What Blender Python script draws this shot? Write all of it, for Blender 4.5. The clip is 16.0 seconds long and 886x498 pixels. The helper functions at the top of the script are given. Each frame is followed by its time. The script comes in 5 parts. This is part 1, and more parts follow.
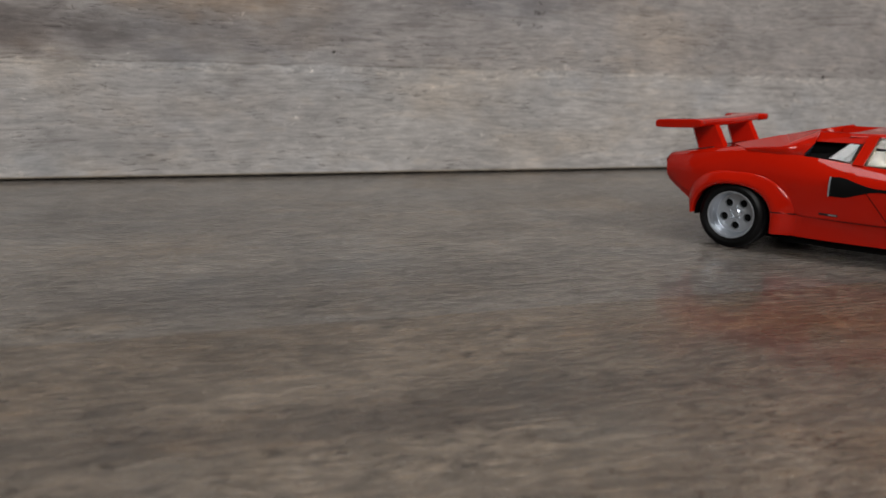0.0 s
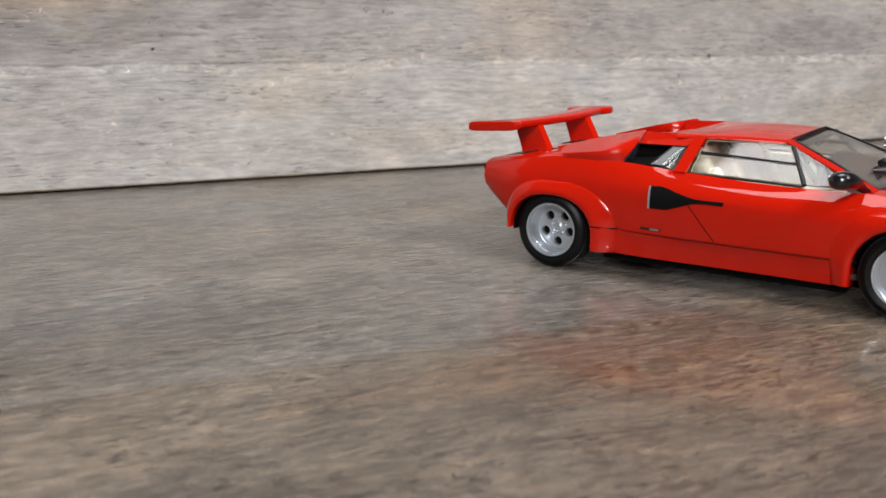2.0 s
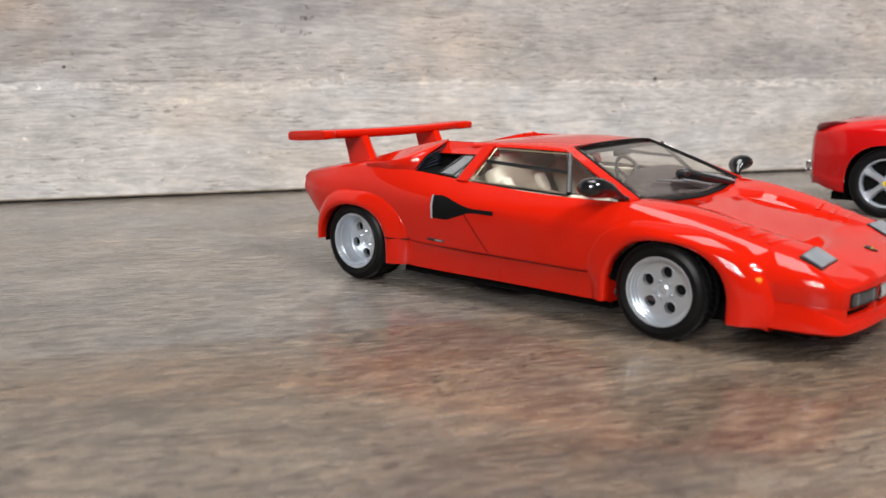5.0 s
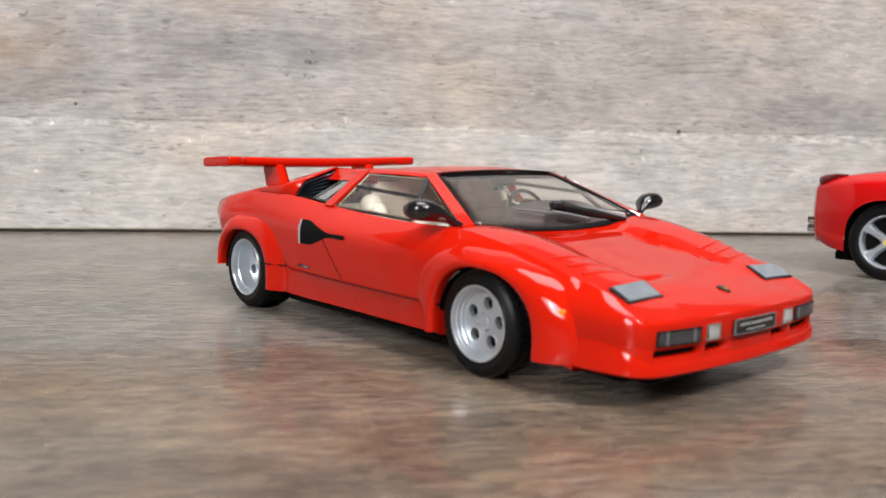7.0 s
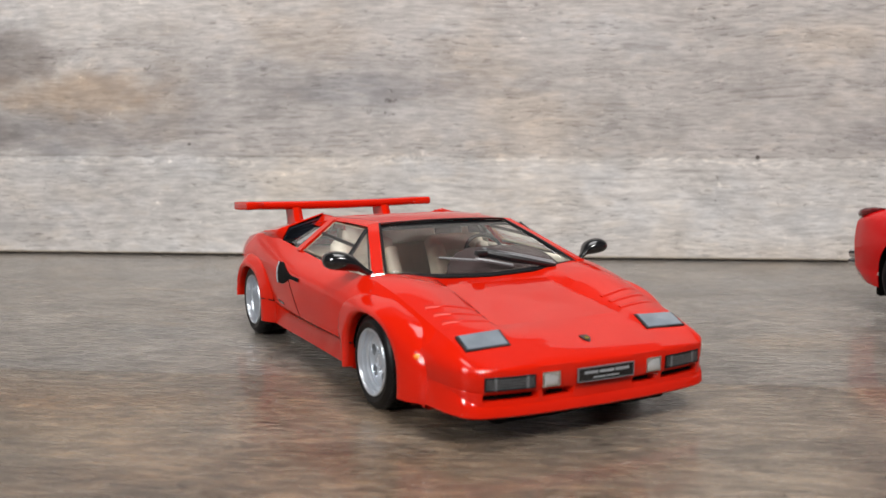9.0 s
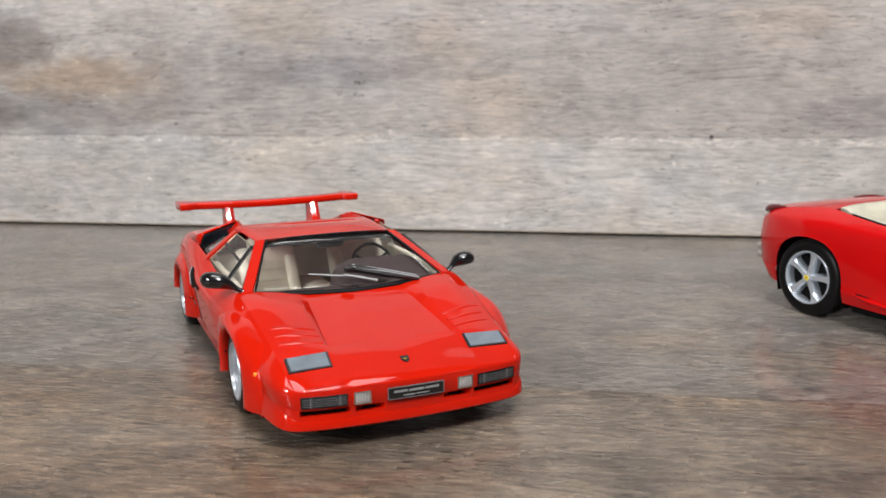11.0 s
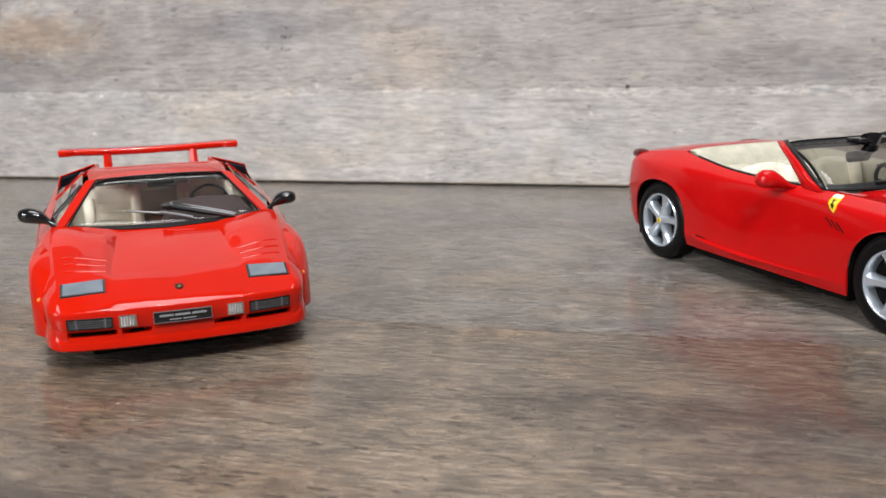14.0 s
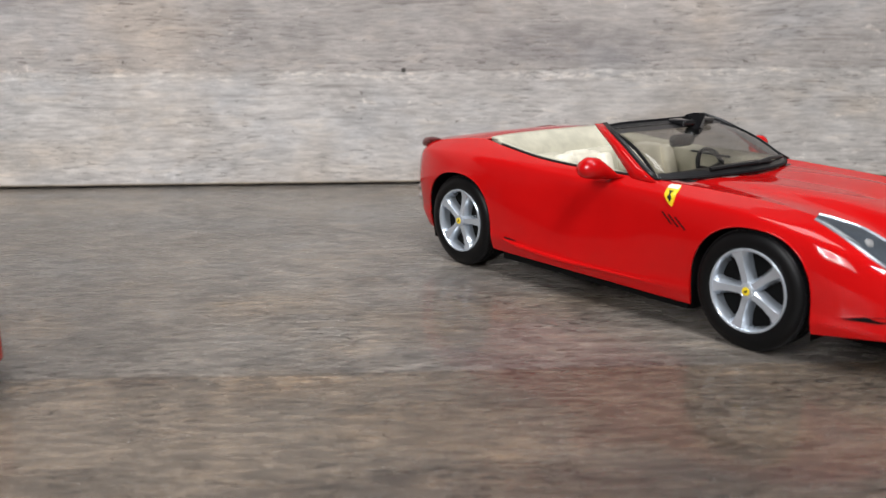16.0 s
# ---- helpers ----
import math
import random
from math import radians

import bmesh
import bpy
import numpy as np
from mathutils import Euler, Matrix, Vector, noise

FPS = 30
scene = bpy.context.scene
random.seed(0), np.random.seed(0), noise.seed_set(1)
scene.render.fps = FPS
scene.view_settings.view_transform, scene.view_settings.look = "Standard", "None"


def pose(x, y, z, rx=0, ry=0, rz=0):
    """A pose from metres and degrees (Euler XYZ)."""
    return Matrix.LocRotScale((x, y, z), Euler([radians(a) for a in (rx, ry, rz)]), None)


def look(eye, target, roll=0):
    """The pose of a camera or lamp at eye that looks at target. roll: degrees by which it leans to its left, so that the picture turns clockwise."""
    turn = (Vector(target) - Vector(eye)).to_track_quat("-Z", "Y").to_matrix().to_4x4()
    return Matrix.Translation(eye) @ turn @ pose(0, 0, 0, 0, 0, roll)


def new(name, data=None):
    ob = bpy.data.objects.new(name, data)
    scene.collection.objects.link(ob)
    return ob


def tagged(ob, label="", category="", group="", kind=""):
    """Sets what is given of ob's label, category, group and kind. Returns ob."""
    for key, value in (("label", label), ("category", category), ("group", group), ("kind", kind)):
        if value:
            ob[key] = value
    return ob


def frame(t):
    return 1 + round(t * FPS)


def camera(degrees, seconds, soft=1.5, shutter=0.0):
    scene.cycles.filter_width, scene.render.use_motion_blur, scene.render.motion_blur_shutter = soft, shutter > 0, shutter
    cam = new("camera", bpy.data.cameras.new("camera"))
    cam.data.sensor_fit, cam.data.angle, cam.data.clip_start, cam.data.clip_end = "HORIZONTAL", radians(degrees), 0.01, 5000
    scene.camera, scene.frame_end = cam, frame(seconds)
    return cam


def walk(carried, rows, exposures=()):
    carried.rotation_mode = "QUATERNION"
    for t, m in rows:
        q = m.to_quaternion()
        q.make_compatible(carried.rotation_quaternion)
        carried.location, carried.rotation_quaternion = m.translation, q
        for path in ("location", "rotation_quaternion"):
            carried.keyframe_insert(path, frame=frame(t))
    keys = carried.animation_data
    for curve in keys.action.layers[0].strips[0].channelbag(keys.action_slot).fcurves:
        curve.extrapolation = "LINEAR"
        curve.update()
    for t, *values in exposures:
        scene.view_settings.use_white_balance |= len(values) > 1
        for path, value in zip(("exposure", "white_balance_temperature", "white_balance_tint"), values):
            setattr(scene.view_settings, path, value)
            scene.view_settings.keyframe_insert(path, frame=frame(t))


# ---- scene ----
# the camera: seconds, eye in metres, yaw, pitch and lean in degrees
cam = camera(52.3, 16.0)
ROWS = [
    (0, -0.00577, 0.01703, 0.06567, -20.27, -12.17, 1.67),
    (0.5, 0.01476, 0.03331, 0.07388, -20.75, -13.09, 1.05),
    (1, 0.03201, 0.03782, 0.07417, -21.86, -13.32, 0.52),
    (1.5, 0.04678, 0.04192, 0.07362, -22.48, -13.46, 0.52),
    (2, 0.06369, 0.03840, 0.07333, -22.68, -13.59, -0.12),
    (2.5, 0.07715, 0.03455, 0.07353, -22.97, -13.58, -0.26),
    (3, 0.09083, 0.03056, 0.07339, -22.88, -13.60, -0.30),
    (3.5, 0.10614, 0.02249, 0.07290, -22.31, -13.74, -0.53),
    (4, 0.12057, 0.01734, 0.07083, -20.72, -13.43, -0.80),
    (6.5, 0.19887, 0.00917, 0.05465, -11.37, -7.56, 1.45),
    (7, 0.22087, 0.00585, 0.05234, -8.72, -7.05, 1.23),
    (7.5, 0.23382, 0.00247, 0.04817, -6.35, -6.67, 0.99),
    (8, 0.25158, -0.00496, 0.05107, -3.14, -6.33, 0.75),
    (8.5, 0.27244, -0.01274, 0.05599, 0.41, -6.50, 0.53),
    (9, 0.29328, -0.02263, 0.06695, 4.46, -6.80, 0.06),
    (9.5, 0.31054, -0.02542, 0.07504, 5.61, -7.39, -0.17),
    (12, 0.39118, -0.04848, 0.10516, 11.95, -13.16, -0.76),
    (12.5, 0.41005, -0.04740, 0.10264, 13.11, -13.24, -0.95),
    (13, 0.42842, -0.05129, 0.10322, 14.16, -13.25, -1.22),
    (13.5, 0.43635, -0.04923, 0.09559, 14.77, -13.52, -1.50),
    (14, 0.43990, -0.03786, 0.08947, 12.92, -13.39, -1.28),
    (14.5, 0.44259, -0.02761, 0.08741, 10.49, -13.43, -1.03),
    (15, 0.44155, -0.01346, 0.08490, 7.33, -13.61, -0.78),
    (15.5, 0.43110, 0.00437, 0.07864, 2.94, -13.64, -0.55),
    (16, 0.42654, 0.02722, 0.07832, -2.57, -13.69, -0.32),
]
cam.data.dof.use_dof, cam.data.dof.focus_distance, cam.data.dof.aperture_fstop = True, 0.285, 22.0
EXPOSURES = [(0.0, -1.14, 6680, 10), (0.4, -0.33, 6680, 10), (1.2, -0.25, 6680, 10), (2.0, -0.33, 6680, 10), (3.0, -0.22, 6680, 10), (4.2, -0.08, 6680, 10), (6.5, 0.02, 6680, 10), (8.2, -0.05, 6680, 10), (9.5, -0.20, 6680, 10), (12.0, -0.21, 6590, 10), (13.5, -0.13, 6560, 10), (14.7, -0.13, 6500, 10), (15.4, -0.15, 6500, 10), (16.0, -0.29, 6500, 10)]
walk(cam, [(t, pose(x, y, z, 0, 0, yaw) @ pose(0, 0, 0, 90 + pitch) @ pose(0, 0, 0, 0, 0, roll)) for t, x, y, z, yaw, pitch, roll in ROWS], EXPOSURES)

# ---- light: a dim room, ceiling tubes, a hanging lamp with a frame of four bars, and an added fill ----
world = bpy.data.worlds.new("world")
scene.world = world
world.use_nodes = True
world.node_tree.nodes["Background"].inputs[0].default_value = (0.75, 0.85, 1.0, 1)
world.node_tree.nodes["Background"].inputs[1].default_value = 0.3


def area_lamp(name, eye, target, sx, sy, watts, colour):
    data = bpy.data.lights.new(name, "AREA")
    data.shape, data.size, data.size_y, data.energy, data.color = "RECTANGLE", sx, sy, watts, colour
    ob = new(name, data)
    ob.matrix_world = look(eye, target)
    return ob


for k in range(2):
    area_lamp("ceiling_tube", (0.75 + 0.1 * k, -0.75 - 0.25 * k, 1.50), (0.25, 0.25, 0.0), 0.60, 0.045, 18.0, (0.985, 0.985, 1.0))
area_lamp("ceiling_light", (0.25, 0.22, 1.87), (0.25, 0.22, 0.0), 1.0, 0.8, 19.0, (0.98, 0.985, 1.0))
# the frame lamp, in front of the boards
LAMP = look((-0.30, -0.60, 0.58), (0.32, 0.22, 0.0))
for dx, dy, sx, sy in ((-0.115, 0.0, 0.026, 0.30), (0.115, 0.0, 0.026, 0.30), (0.0, 0.16, 0.256, 0.016), (0.0, -0.16, 0.256, 0.016)):
    ob = area_lamp("lamp_bar", (0, 0, 1), (0, 0, 0), sx, sy, 2.6 * sx * sy / 0.0078, (0.985, 0.985, 1.0))
    ob.matrix_world = LAMP @ Matrix.Translation((dx, dy, 0))
# unseen fill lamp, added at the front left to brighten the car flanks
area_lamp("left_fill_light", (-0.9, -1.3, 1.0), (0.25, 0.3, 0.0), 0.7, 0.8, 12.5, (0.94, 0.975, 1.0))

# ---- materials ----
S = 1 / 24  # the cars are drawn at full size and shrunk to one twenty-fourth


class Nodes:
    """A short way to wire a node material."""

    def __init__(self, name):
        self.mat = bpy.data.materials.new(name)
        self.mat.use_nodes = True
        self.tree = self.mat.node_tree
        self.out = self.tree.nodes["Principled BSDF"]

    def node(self, kind, ins=None):
        n = self.tree.nodes.new(kind)
        for key, value in (ins or {}).items():
            self.put(n.inputs[key], value)
        return n

    def put(self, socket, value):
        if isinstance(value, bpy.types.NodeSocket):
            self.tree.links.new(value, socket)
        elif isinstance(value, tuple) and len(value) == 3 and socket.type == "RGBA":
            socket.default_value = (*value, 1)
        else:
            socket.default_value = value

    def math(self, op, a, b=0.0, c=0.0):
        n = self.node("ShaderNodeMath")
        n.operation = op
        for socket, value in zip(n.inputs, (a, b, c)):
            self.put(socket, value)
        return n.outputs[0]

    def mix(self, fac, a, b, blend="MIX"):
        n = self.node("ShaderNodeMix")
        n.data_type, n.blend_type = "RGBA", blend
        self.put(n.inputs[0], fac), self.put(n.inputs[6], a), self.put(n.inputs[7], b)
        return n.outputs[2]

    def ramp(self, fac, lo, hi):
        n = self.node("ShaderNodeMapRange", {"Value": fac, "From Min": lo, "From Max": hi})
        n.interpolation_type = "SMOOTHSTEP"
        return n.outputs[0]

    def noise(self, vec, scale, detail=3.0, rough=0.55, warp=0.0):
        return self.node("ShaderNodeTexNoise", {"Vector": vec, "Scale": scale, "Detail": detail, "Roughness": rough, "Distortion": warp}).outputs["Fac"]

    def vec(self, x, y, z=0.0):
        n = self.node("ShaderNodeCombineXYZ")
        for socket, value in zip(n.inputs, (x, y, z)):
            self.put(socket, value)
        return n.outputs[0]

    def bump(self, height, strength, distance):
        n = self.node("ShaderNodeBump", {"Height": height, "Strength": strength, "Distance": distance})
        self.put(self.out.inputs["Normal"], n.outputs[0])

    def set(self, **values):
        for key, value in values.items():
            self.put(self.out.inputs[key.replace("_", " ")], value)
        return self.mat


def plain(name, colour, rough=0.5, metal=0.0, coat=0.0, mottled=0.06, spec=0.5):
    """A surface with slight mottling and a faint uneven gloss."""
    n = Nodes(name)
    at = n.node("ShaderNodeTexCoord").outputs["Object"]
    cloud = n.noise(at, 160.0, 4.0)
    dark = tuple(c * (1 - 2 * mottled) for c in colour)
    light = tuple(min(1.0, c * (1 + 2 * mottled)) for c in colour)
    gloss = n.ramp(n.noise(at, 420.0, 3.0), 0.2, 0.8)
    n.set(Base_Color=n.mix(n.ramp(cloud, 0.3, 0.7), dark, light), Metallic=metal, Coat_Weight=coat, Coat_Roughness=0.04, Specular_IOR_Level=spec)
    n.set(Roughness=n.math("MULTIPLY_ADD", gloss, 0.06 * rough, rough * 0.97))
    return n.mat


def paint(name, colour):
    """Semi-gloss model paint with faint orange peel."""
    n = Nodes(name)
    at = n.node("ShaderNodeTexCoord").outputs["Object"]
    tone = n.ramp(n.noise(at, 60.0, 4.0), 0.3, 0.7)
    n.set(Base_Color=n.mix(tone, tuple(c * 0.93 for c in colour), colour), Roughness=n.math("MULTIPLY_ADD", n.noise(at, 500.0), 0.10, 0.50))
    n.set(Coat_Weight=0.85, Coat_Roughness=0.02, Specular_IOR_Level=0.0)
    n.bump(n.noise(at, 900.0, 2.0), 0.10, 0.0002)
    return n.mat


def glass(name, tint):
    """Thin clear plastic: mostly see-through, with a reflecting skin."""
    n = Nodes(name)
    see = n.node("ShaderNodeBsdfTransparent", {"Color": tint})
    shine = n.node("ShaderNodeBsdfGlossy", {"Color": (0.9, 0.9, 0.9), "Roughness": 0.04})
    facing = n.node("ShaderNodeLayerWeight", {"Blend": 0.5}).outputs["Facing"]
    skin = n.math("MULTIPLY_ADD", n.math("POWER", facing, 5.0), 0.9, 0.05)
    both = n.node("ShaderNodeMixShader", {0: skin, 1: see.outputs[0], 2: shine.outputs[0]})
    n.tree.links.new(both.outputs[0], n.tree.nodes["Material Output"].inputs["Surface"])
    return n.mat


def wood(name, across, edges, tones, gloss, knots=(), patches=(), saw=None, coat=0.0, shine=0.5, emboss=0.4, cloud=1.0, mottle=1.0, grain=1.0, tick=1.0, flake=1.0, fine=1.0, hue=1.0, short=1.0, depth=0.0003, worn=(), hairs=0.0):
    """Printed oak laminate. across: the axis that runs over the printed boards; edges: where they meet, in metres."""
    n = Nodes(name)
    place = n.node("ShaderNodeSeparateXYZ", {"Vector": n.node("ShaderNodeNewGeometry").outputs["Position"]})
    u, v = place.outputs[0], place.outputs["XYZ".index(across)]
    wob = n.math("MULTIPLY", n.math("SUBTRACT", n.noise(n.vec(u, v), 30.0, 3.0), 0.5), 0.003)
    vv = n.math("ADD", v, wob)
    bend = n.math("MULTIPLY", n.math("SUBTRACT", n.noise(n.vec(n.math("MULTIPLY", u, 6.0), n.math("MULTIPLY", v, 14.0)), 1.0, 2.0), 0.5), 0.012)
    vb = n.math("ADD", v, bend)

    def streak(along, over, seed, detail=4.0, rough=0.6, warp=0.0):
        return n.noise(n.vec(n.math("MULTIPLY", u, along * short), n.math("MULTIPLY", vb, over), seed), 1.0, detail, rough, warp)

    def shade(colour, value, amount):
        """Lightens and darkens by a noise value that runs from 0 to 1."""
        return n.mix(1.0, colour, n.math("MULTIPLY_ADD", n.math("SUBTRACT", value, 0.5), amount, 1.0), "MULTIPLY")

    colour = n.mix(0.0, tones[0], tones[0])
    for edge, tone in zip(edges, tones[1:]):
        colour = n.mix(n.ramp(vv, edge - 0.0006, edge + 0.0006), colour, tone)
    # broad clouds, warm and cool drifts
    colour = shade(colour, n.ramp(streak(5.0, 17.0, 9.1), 0.25, 0.75), 0.30 * cloud)
    colour = n.mix(n.math("MULTIPLY", n.ramp(streak(7.0, 20.0, 3.7), 0.48, 0.68), 0.9 * hue), colour, n.mix(1.0, colour, (1.08, 0.98, 0.86), "MULTIPLY"))
    colour = n.mix(n.math("MULTIPLY", n.ramp(streak(9.0, 26.0, 14.3), 0.50, 0.70), 0.9 * hue), colour, n.mix(1.0, colour, (0.93, 0.985, 1.05), "MULTIPLY"))
    # finger-wide and thumbnail-wide mottling
    colour = shade(colour, n.ramp(streak(20.0, 46.0, 77.0, 5.0, 0.62, 0.6), 0.28, 0.72), 0.36 * mottle)
    colour = shade(colour, n.ramp(streak(70.0, 150.0, 33.0, 3.0, 0.55, 0.4), 0.28, 0.72), 0.22 * mottle)
    # blunt flames, torn at their ends
    flame = streak(30.0, 210.0, 51.0, 4.0, 0.6, 0.5)
    colour = shade(colour, n.ramp(flame, 0.36, 0.64), 0.34 * mottle)
    colour = n.mix(n.math("MULTIPLY", n.ramp(flame, 0.56, 0.66), 0.5 * hue), colour, n.mix(1.0, colour, (1.07, 0.99, 0.88), "MULTIPLY"))
    # blotches with places of their own, some of them painted light
    for px, pv, rx, rv, amount, tone in patches:
        du, dv = n.math("DIVIDE", n.math("SUBTRACT", u, px), rx), n.math("DIVIDE", n.math("SUBTRACT", vb, pv), rv)
        far = n.math("ADD", n.math("MULTIPLY", du, du), n.math("MULTIPLY", dv, dv))
        ragged = n.math("ADD", far, n.math("MULTIPLY", n.math("SUBTRACT", streak(24.0, 80.0, px * 7), 0.5), 2.4))
        colour = n.mix(n.math("MULTIPLY", n.math("SUBTRACT", 1.0, n.ramp(ragged, 0.0, 1.5)), amount), colour, n.mix(1.0, colour, tone, "MULTIPLY"))
    # hair-fine grain
    lines = streak(60.0 * fine, 700.0 * fine, 1.3, 5.0, 0.72)
    colour = shade(colour, n.ramp(lines, 0.34, 0.66), 0.5 * grain)
    # short dark ticks, in clusters
    hair = streak(80.0 * fine, 850.0 * fine, 5.9, 2.0, 0.5)
    ticks = n.math("MULTIPLY", n.ramp(hair, 0.43, 0.34), n.ramp(streak(15.0, 55.0, 21.0), 0.40, 0.62))
    colour = n.mix(n.math("MULTIPLY", ticks, 0.75 * tick), colour, n.mix(1.0, colour, (0.32, 0.30, 0.29), "MULTIPLY"))
    # long, thin dark fibres
    fibre = n.math("MULTIPLY", n.ramp(streak(14.0, 520.0, 91.0, 3.0, 0.55), 0.44, 0.36), n.ramp(streak(6.0, 34.0, 57.0), 0.44, 0.58))
    colour = n.mix(n.math("MULTIPLY", fibre, hairs), colour, n.mix(1.0, colour, (0.50, 0.47, 0.46), "MULTIPLY"))
    # pale flakes with dark undersides
    chip_at = streak(120.0 * fine, 300.0 * fine, 2.0, 4.0, 0.68, 0.8)
    zone = n.ramp(streak(17.0, 42.0, 30.0), 0.47, 0.66)
    chip = n.math("MULTIPLY", n.ramp(chip_at, 0.60, 0.70), zone)
    colour = n.mix(n.math("MULTIPLY", chip, 0.55 * flake), colour, n.mix(1.0, colour, (1.5, 1.48, 1.45), "MULTIPLY"))
    pit = n.math("MULTIPLY", n.ramp(chip_at, 0.39, 0.30), n.ramp(streak(14.0, 40.0, 44.0), 0.48, 0.66))
    colour = n.mix(n.math("MULTIPLY", pit, 0.6 * flake), colour, n.mix(1.0, colour, (0.45, 0.43, 0.42), "MULTIPLY"))
    # fine dark joint of the print between two boards
    for edge in edges:
        near = n.math("ABSOLUTE", n.math("SUBTRACT", vv, edge))
        line = n.math("MULTIPLY", n.ramp(near, 0.0009, 0.0002), n.ramp(streak(40.0, 8.0, 50.0), 0.40, 0.62))
        colour = n.mix(n.math("MULTIPLY", line, 0.5), colour, n.mix(1.0, colour, (0.4, 0.38, 0.36), "MULTIPLY"))
    # splintered, pale strips along some of the joints
    for edge, x0, x1, wide, much in worn:
        near = n.math("ABSOLUTE", n.math("SUBTRACT", n.math("ADD", vb, n.math("MULTIPLY", wob, 1.5)), edge))
        torn = n.math("MULTIPLY", n.ramp(near, wide, wide * 0.3), n.ramp(streak(110.0, 420.0, 12.0, 4.0, 0.7), 0.47, 0.60))
        span = n.math("MULTIPLY", n.ramp(u, x0, x0 + 0.01), n.ramp(u, x1, x1 - 0.03))
        torn = n.math("MULTIPLY", n.math("MULTIPLY", torn, span), n.ramp(streak(16.0, 20.0, 83.0), 0.36, 0.58))
        colour = n.mix(n.math("MULTIPLY", torn, much), colour, n.mix(1.0, colour, (2.0, 1.95, 1.85), "MULTIPLY"))
        split = n.math("MULTIPLY", n.math("MULTIPLY", n.ramp(near, wide * 0.5, wide * 0.2), n.ramp(streak(70.0, 500.0, 71.0), 0.46, 0.36)), span)
        colour = n.mix(n.math("MULTIPLY", split, much), colour, n.mix(1.0, colour, (0.3, 0.28, 0.25), "MULTIPLY"))
    relief = n.math("ADD", lines, n.math("SUBTRACT", n.math("MULTIPLY", chip, 0.9), n.math("ADD", ticks, pit)))
    if saw:
        # slanting saw marks over part of the print
        lo, hi, x0, x1 = saw
        phase = n.math("ADD", n.math("MULTIPLY", u, 640.0), n.math("MULTIPLY", v, -480.0))
        teeth = n.math("SINE", n.math("ADD", phase, n.math("MULTIPLY", n.noise(n.vec(u, v, 8.0), 40.0, 2.0), 5.0)))
        area = n.math("MULTIPLY", n.math("MULTIPLY", n.ramp(v, lo, lo + 0.02), n.ramp(v, hi, hi - 0.006)), n.math("MULTIPLY", n.ramp(u, x0, x0 + 0.03), n.ramp(u, x1, x1 - 0.04)))
        mark = n.math("MULTIPLY", n.math("MULTIPLY", n.ramp(teeth, 0.84, 1.0), area), n.ramp(streak(60.0, 90.0, 61.0), 0.40, 0.58))
        colour = n.mix(n.math("MULTIPLY", mark, 0.26), colour, n.mix(1.0, colour, (0.35, 0.31, 0.28), "MULTIPLY"))
        relief = n.math("SUBTRACT", relief, n.math("MULTIPLY", mark, 0.2))
    for kx, kv, r in knots:
        du, dv = n.math("SUBTRACT", u, kx), n.math("SUBTRACT", v, kv)
        far = n.math("SQRT", n.math("ADD", n.math("MULTIPLY", du, du), n.math("MULTIPLY", dv, dv)))
        colour = n.mix(n.math("MULTIPLY", n.ramp(far, r, r * 0.5), 0.9), colour, (0.03, 0.025, 0.02))
    n.set(Base_Color=colour, Specular_IOR_Level=shine, Coat_Weight=coat, Coat_Roughness=0.11)
    n.set(Roughness=n.math("ADD", n.math("MULTIPLY", n.math("SUBTRACT", 1.0, lines), 0.16), gloss))
    n.bump(relief, emboss, depth)
    return n.mat


WALL_Y = 11.8 * S
DARK, GREY, TAN, RUST, PALE = (0.42, 0.38, 0.36), (0.66, 0.66, 0.68), (0.92, 0.78, 0.64), (1.12, 0.88, 0.66), (1.35, 1.32, 1.28)
wall_wood = wood("wall_laminate", "Z", (1.40 * S, 3.95 * S), ((0.535, 0.507, 0.483), (0.45, 0.418, 0.397), (0.48, 0.45, 0.425)), 0.38,
    knots=((10.27 * S, 1.40 * S, 0.0016), (2.53 * S, 1.565 * S, 0.0011)),
    patches=((-0.2 * S, 2.8 * S, 0.045, 0.018, 0.8, DARK), (1.0 * S, 2.25 * S, 0.06, 0.014, 0.9, TAN), (-1.6 * S, 1.75 * S, 0.06, 0.016, 0.8, DARK), (0.6 * S, 1.75 * S, 0.10, 0.012, 0.7, GREY), (1.6 * S, 1.9 * S, 0.12, 0.03, 0.5, GREY),
             (12.4 * S, 1.7 * S, 0.05, 0.010, 0.7, GREY), (5.2 * S, 2.3 * S, 0.09, 0.008, 0.6, GREY),
             (0.3 * S, 0.75 * S, 0.10, 0.03, 0.6, GREY), (-2.2 * S, 2.6 * S, 0.07, 0.05, 0.7, GREY), (4.0 * S, 2.6 * S, 0.13, 0.03, 0.4, GREY)),
    cloud=0.7, mottle=0.5, grain=0.55, tick=0.75, flake=2.1, hue=0.6, hairs=0.45, short=1.7, emboss=0.5, worn=((1.34 * S, -0.4, 1.2, 0.004, 0.35),))
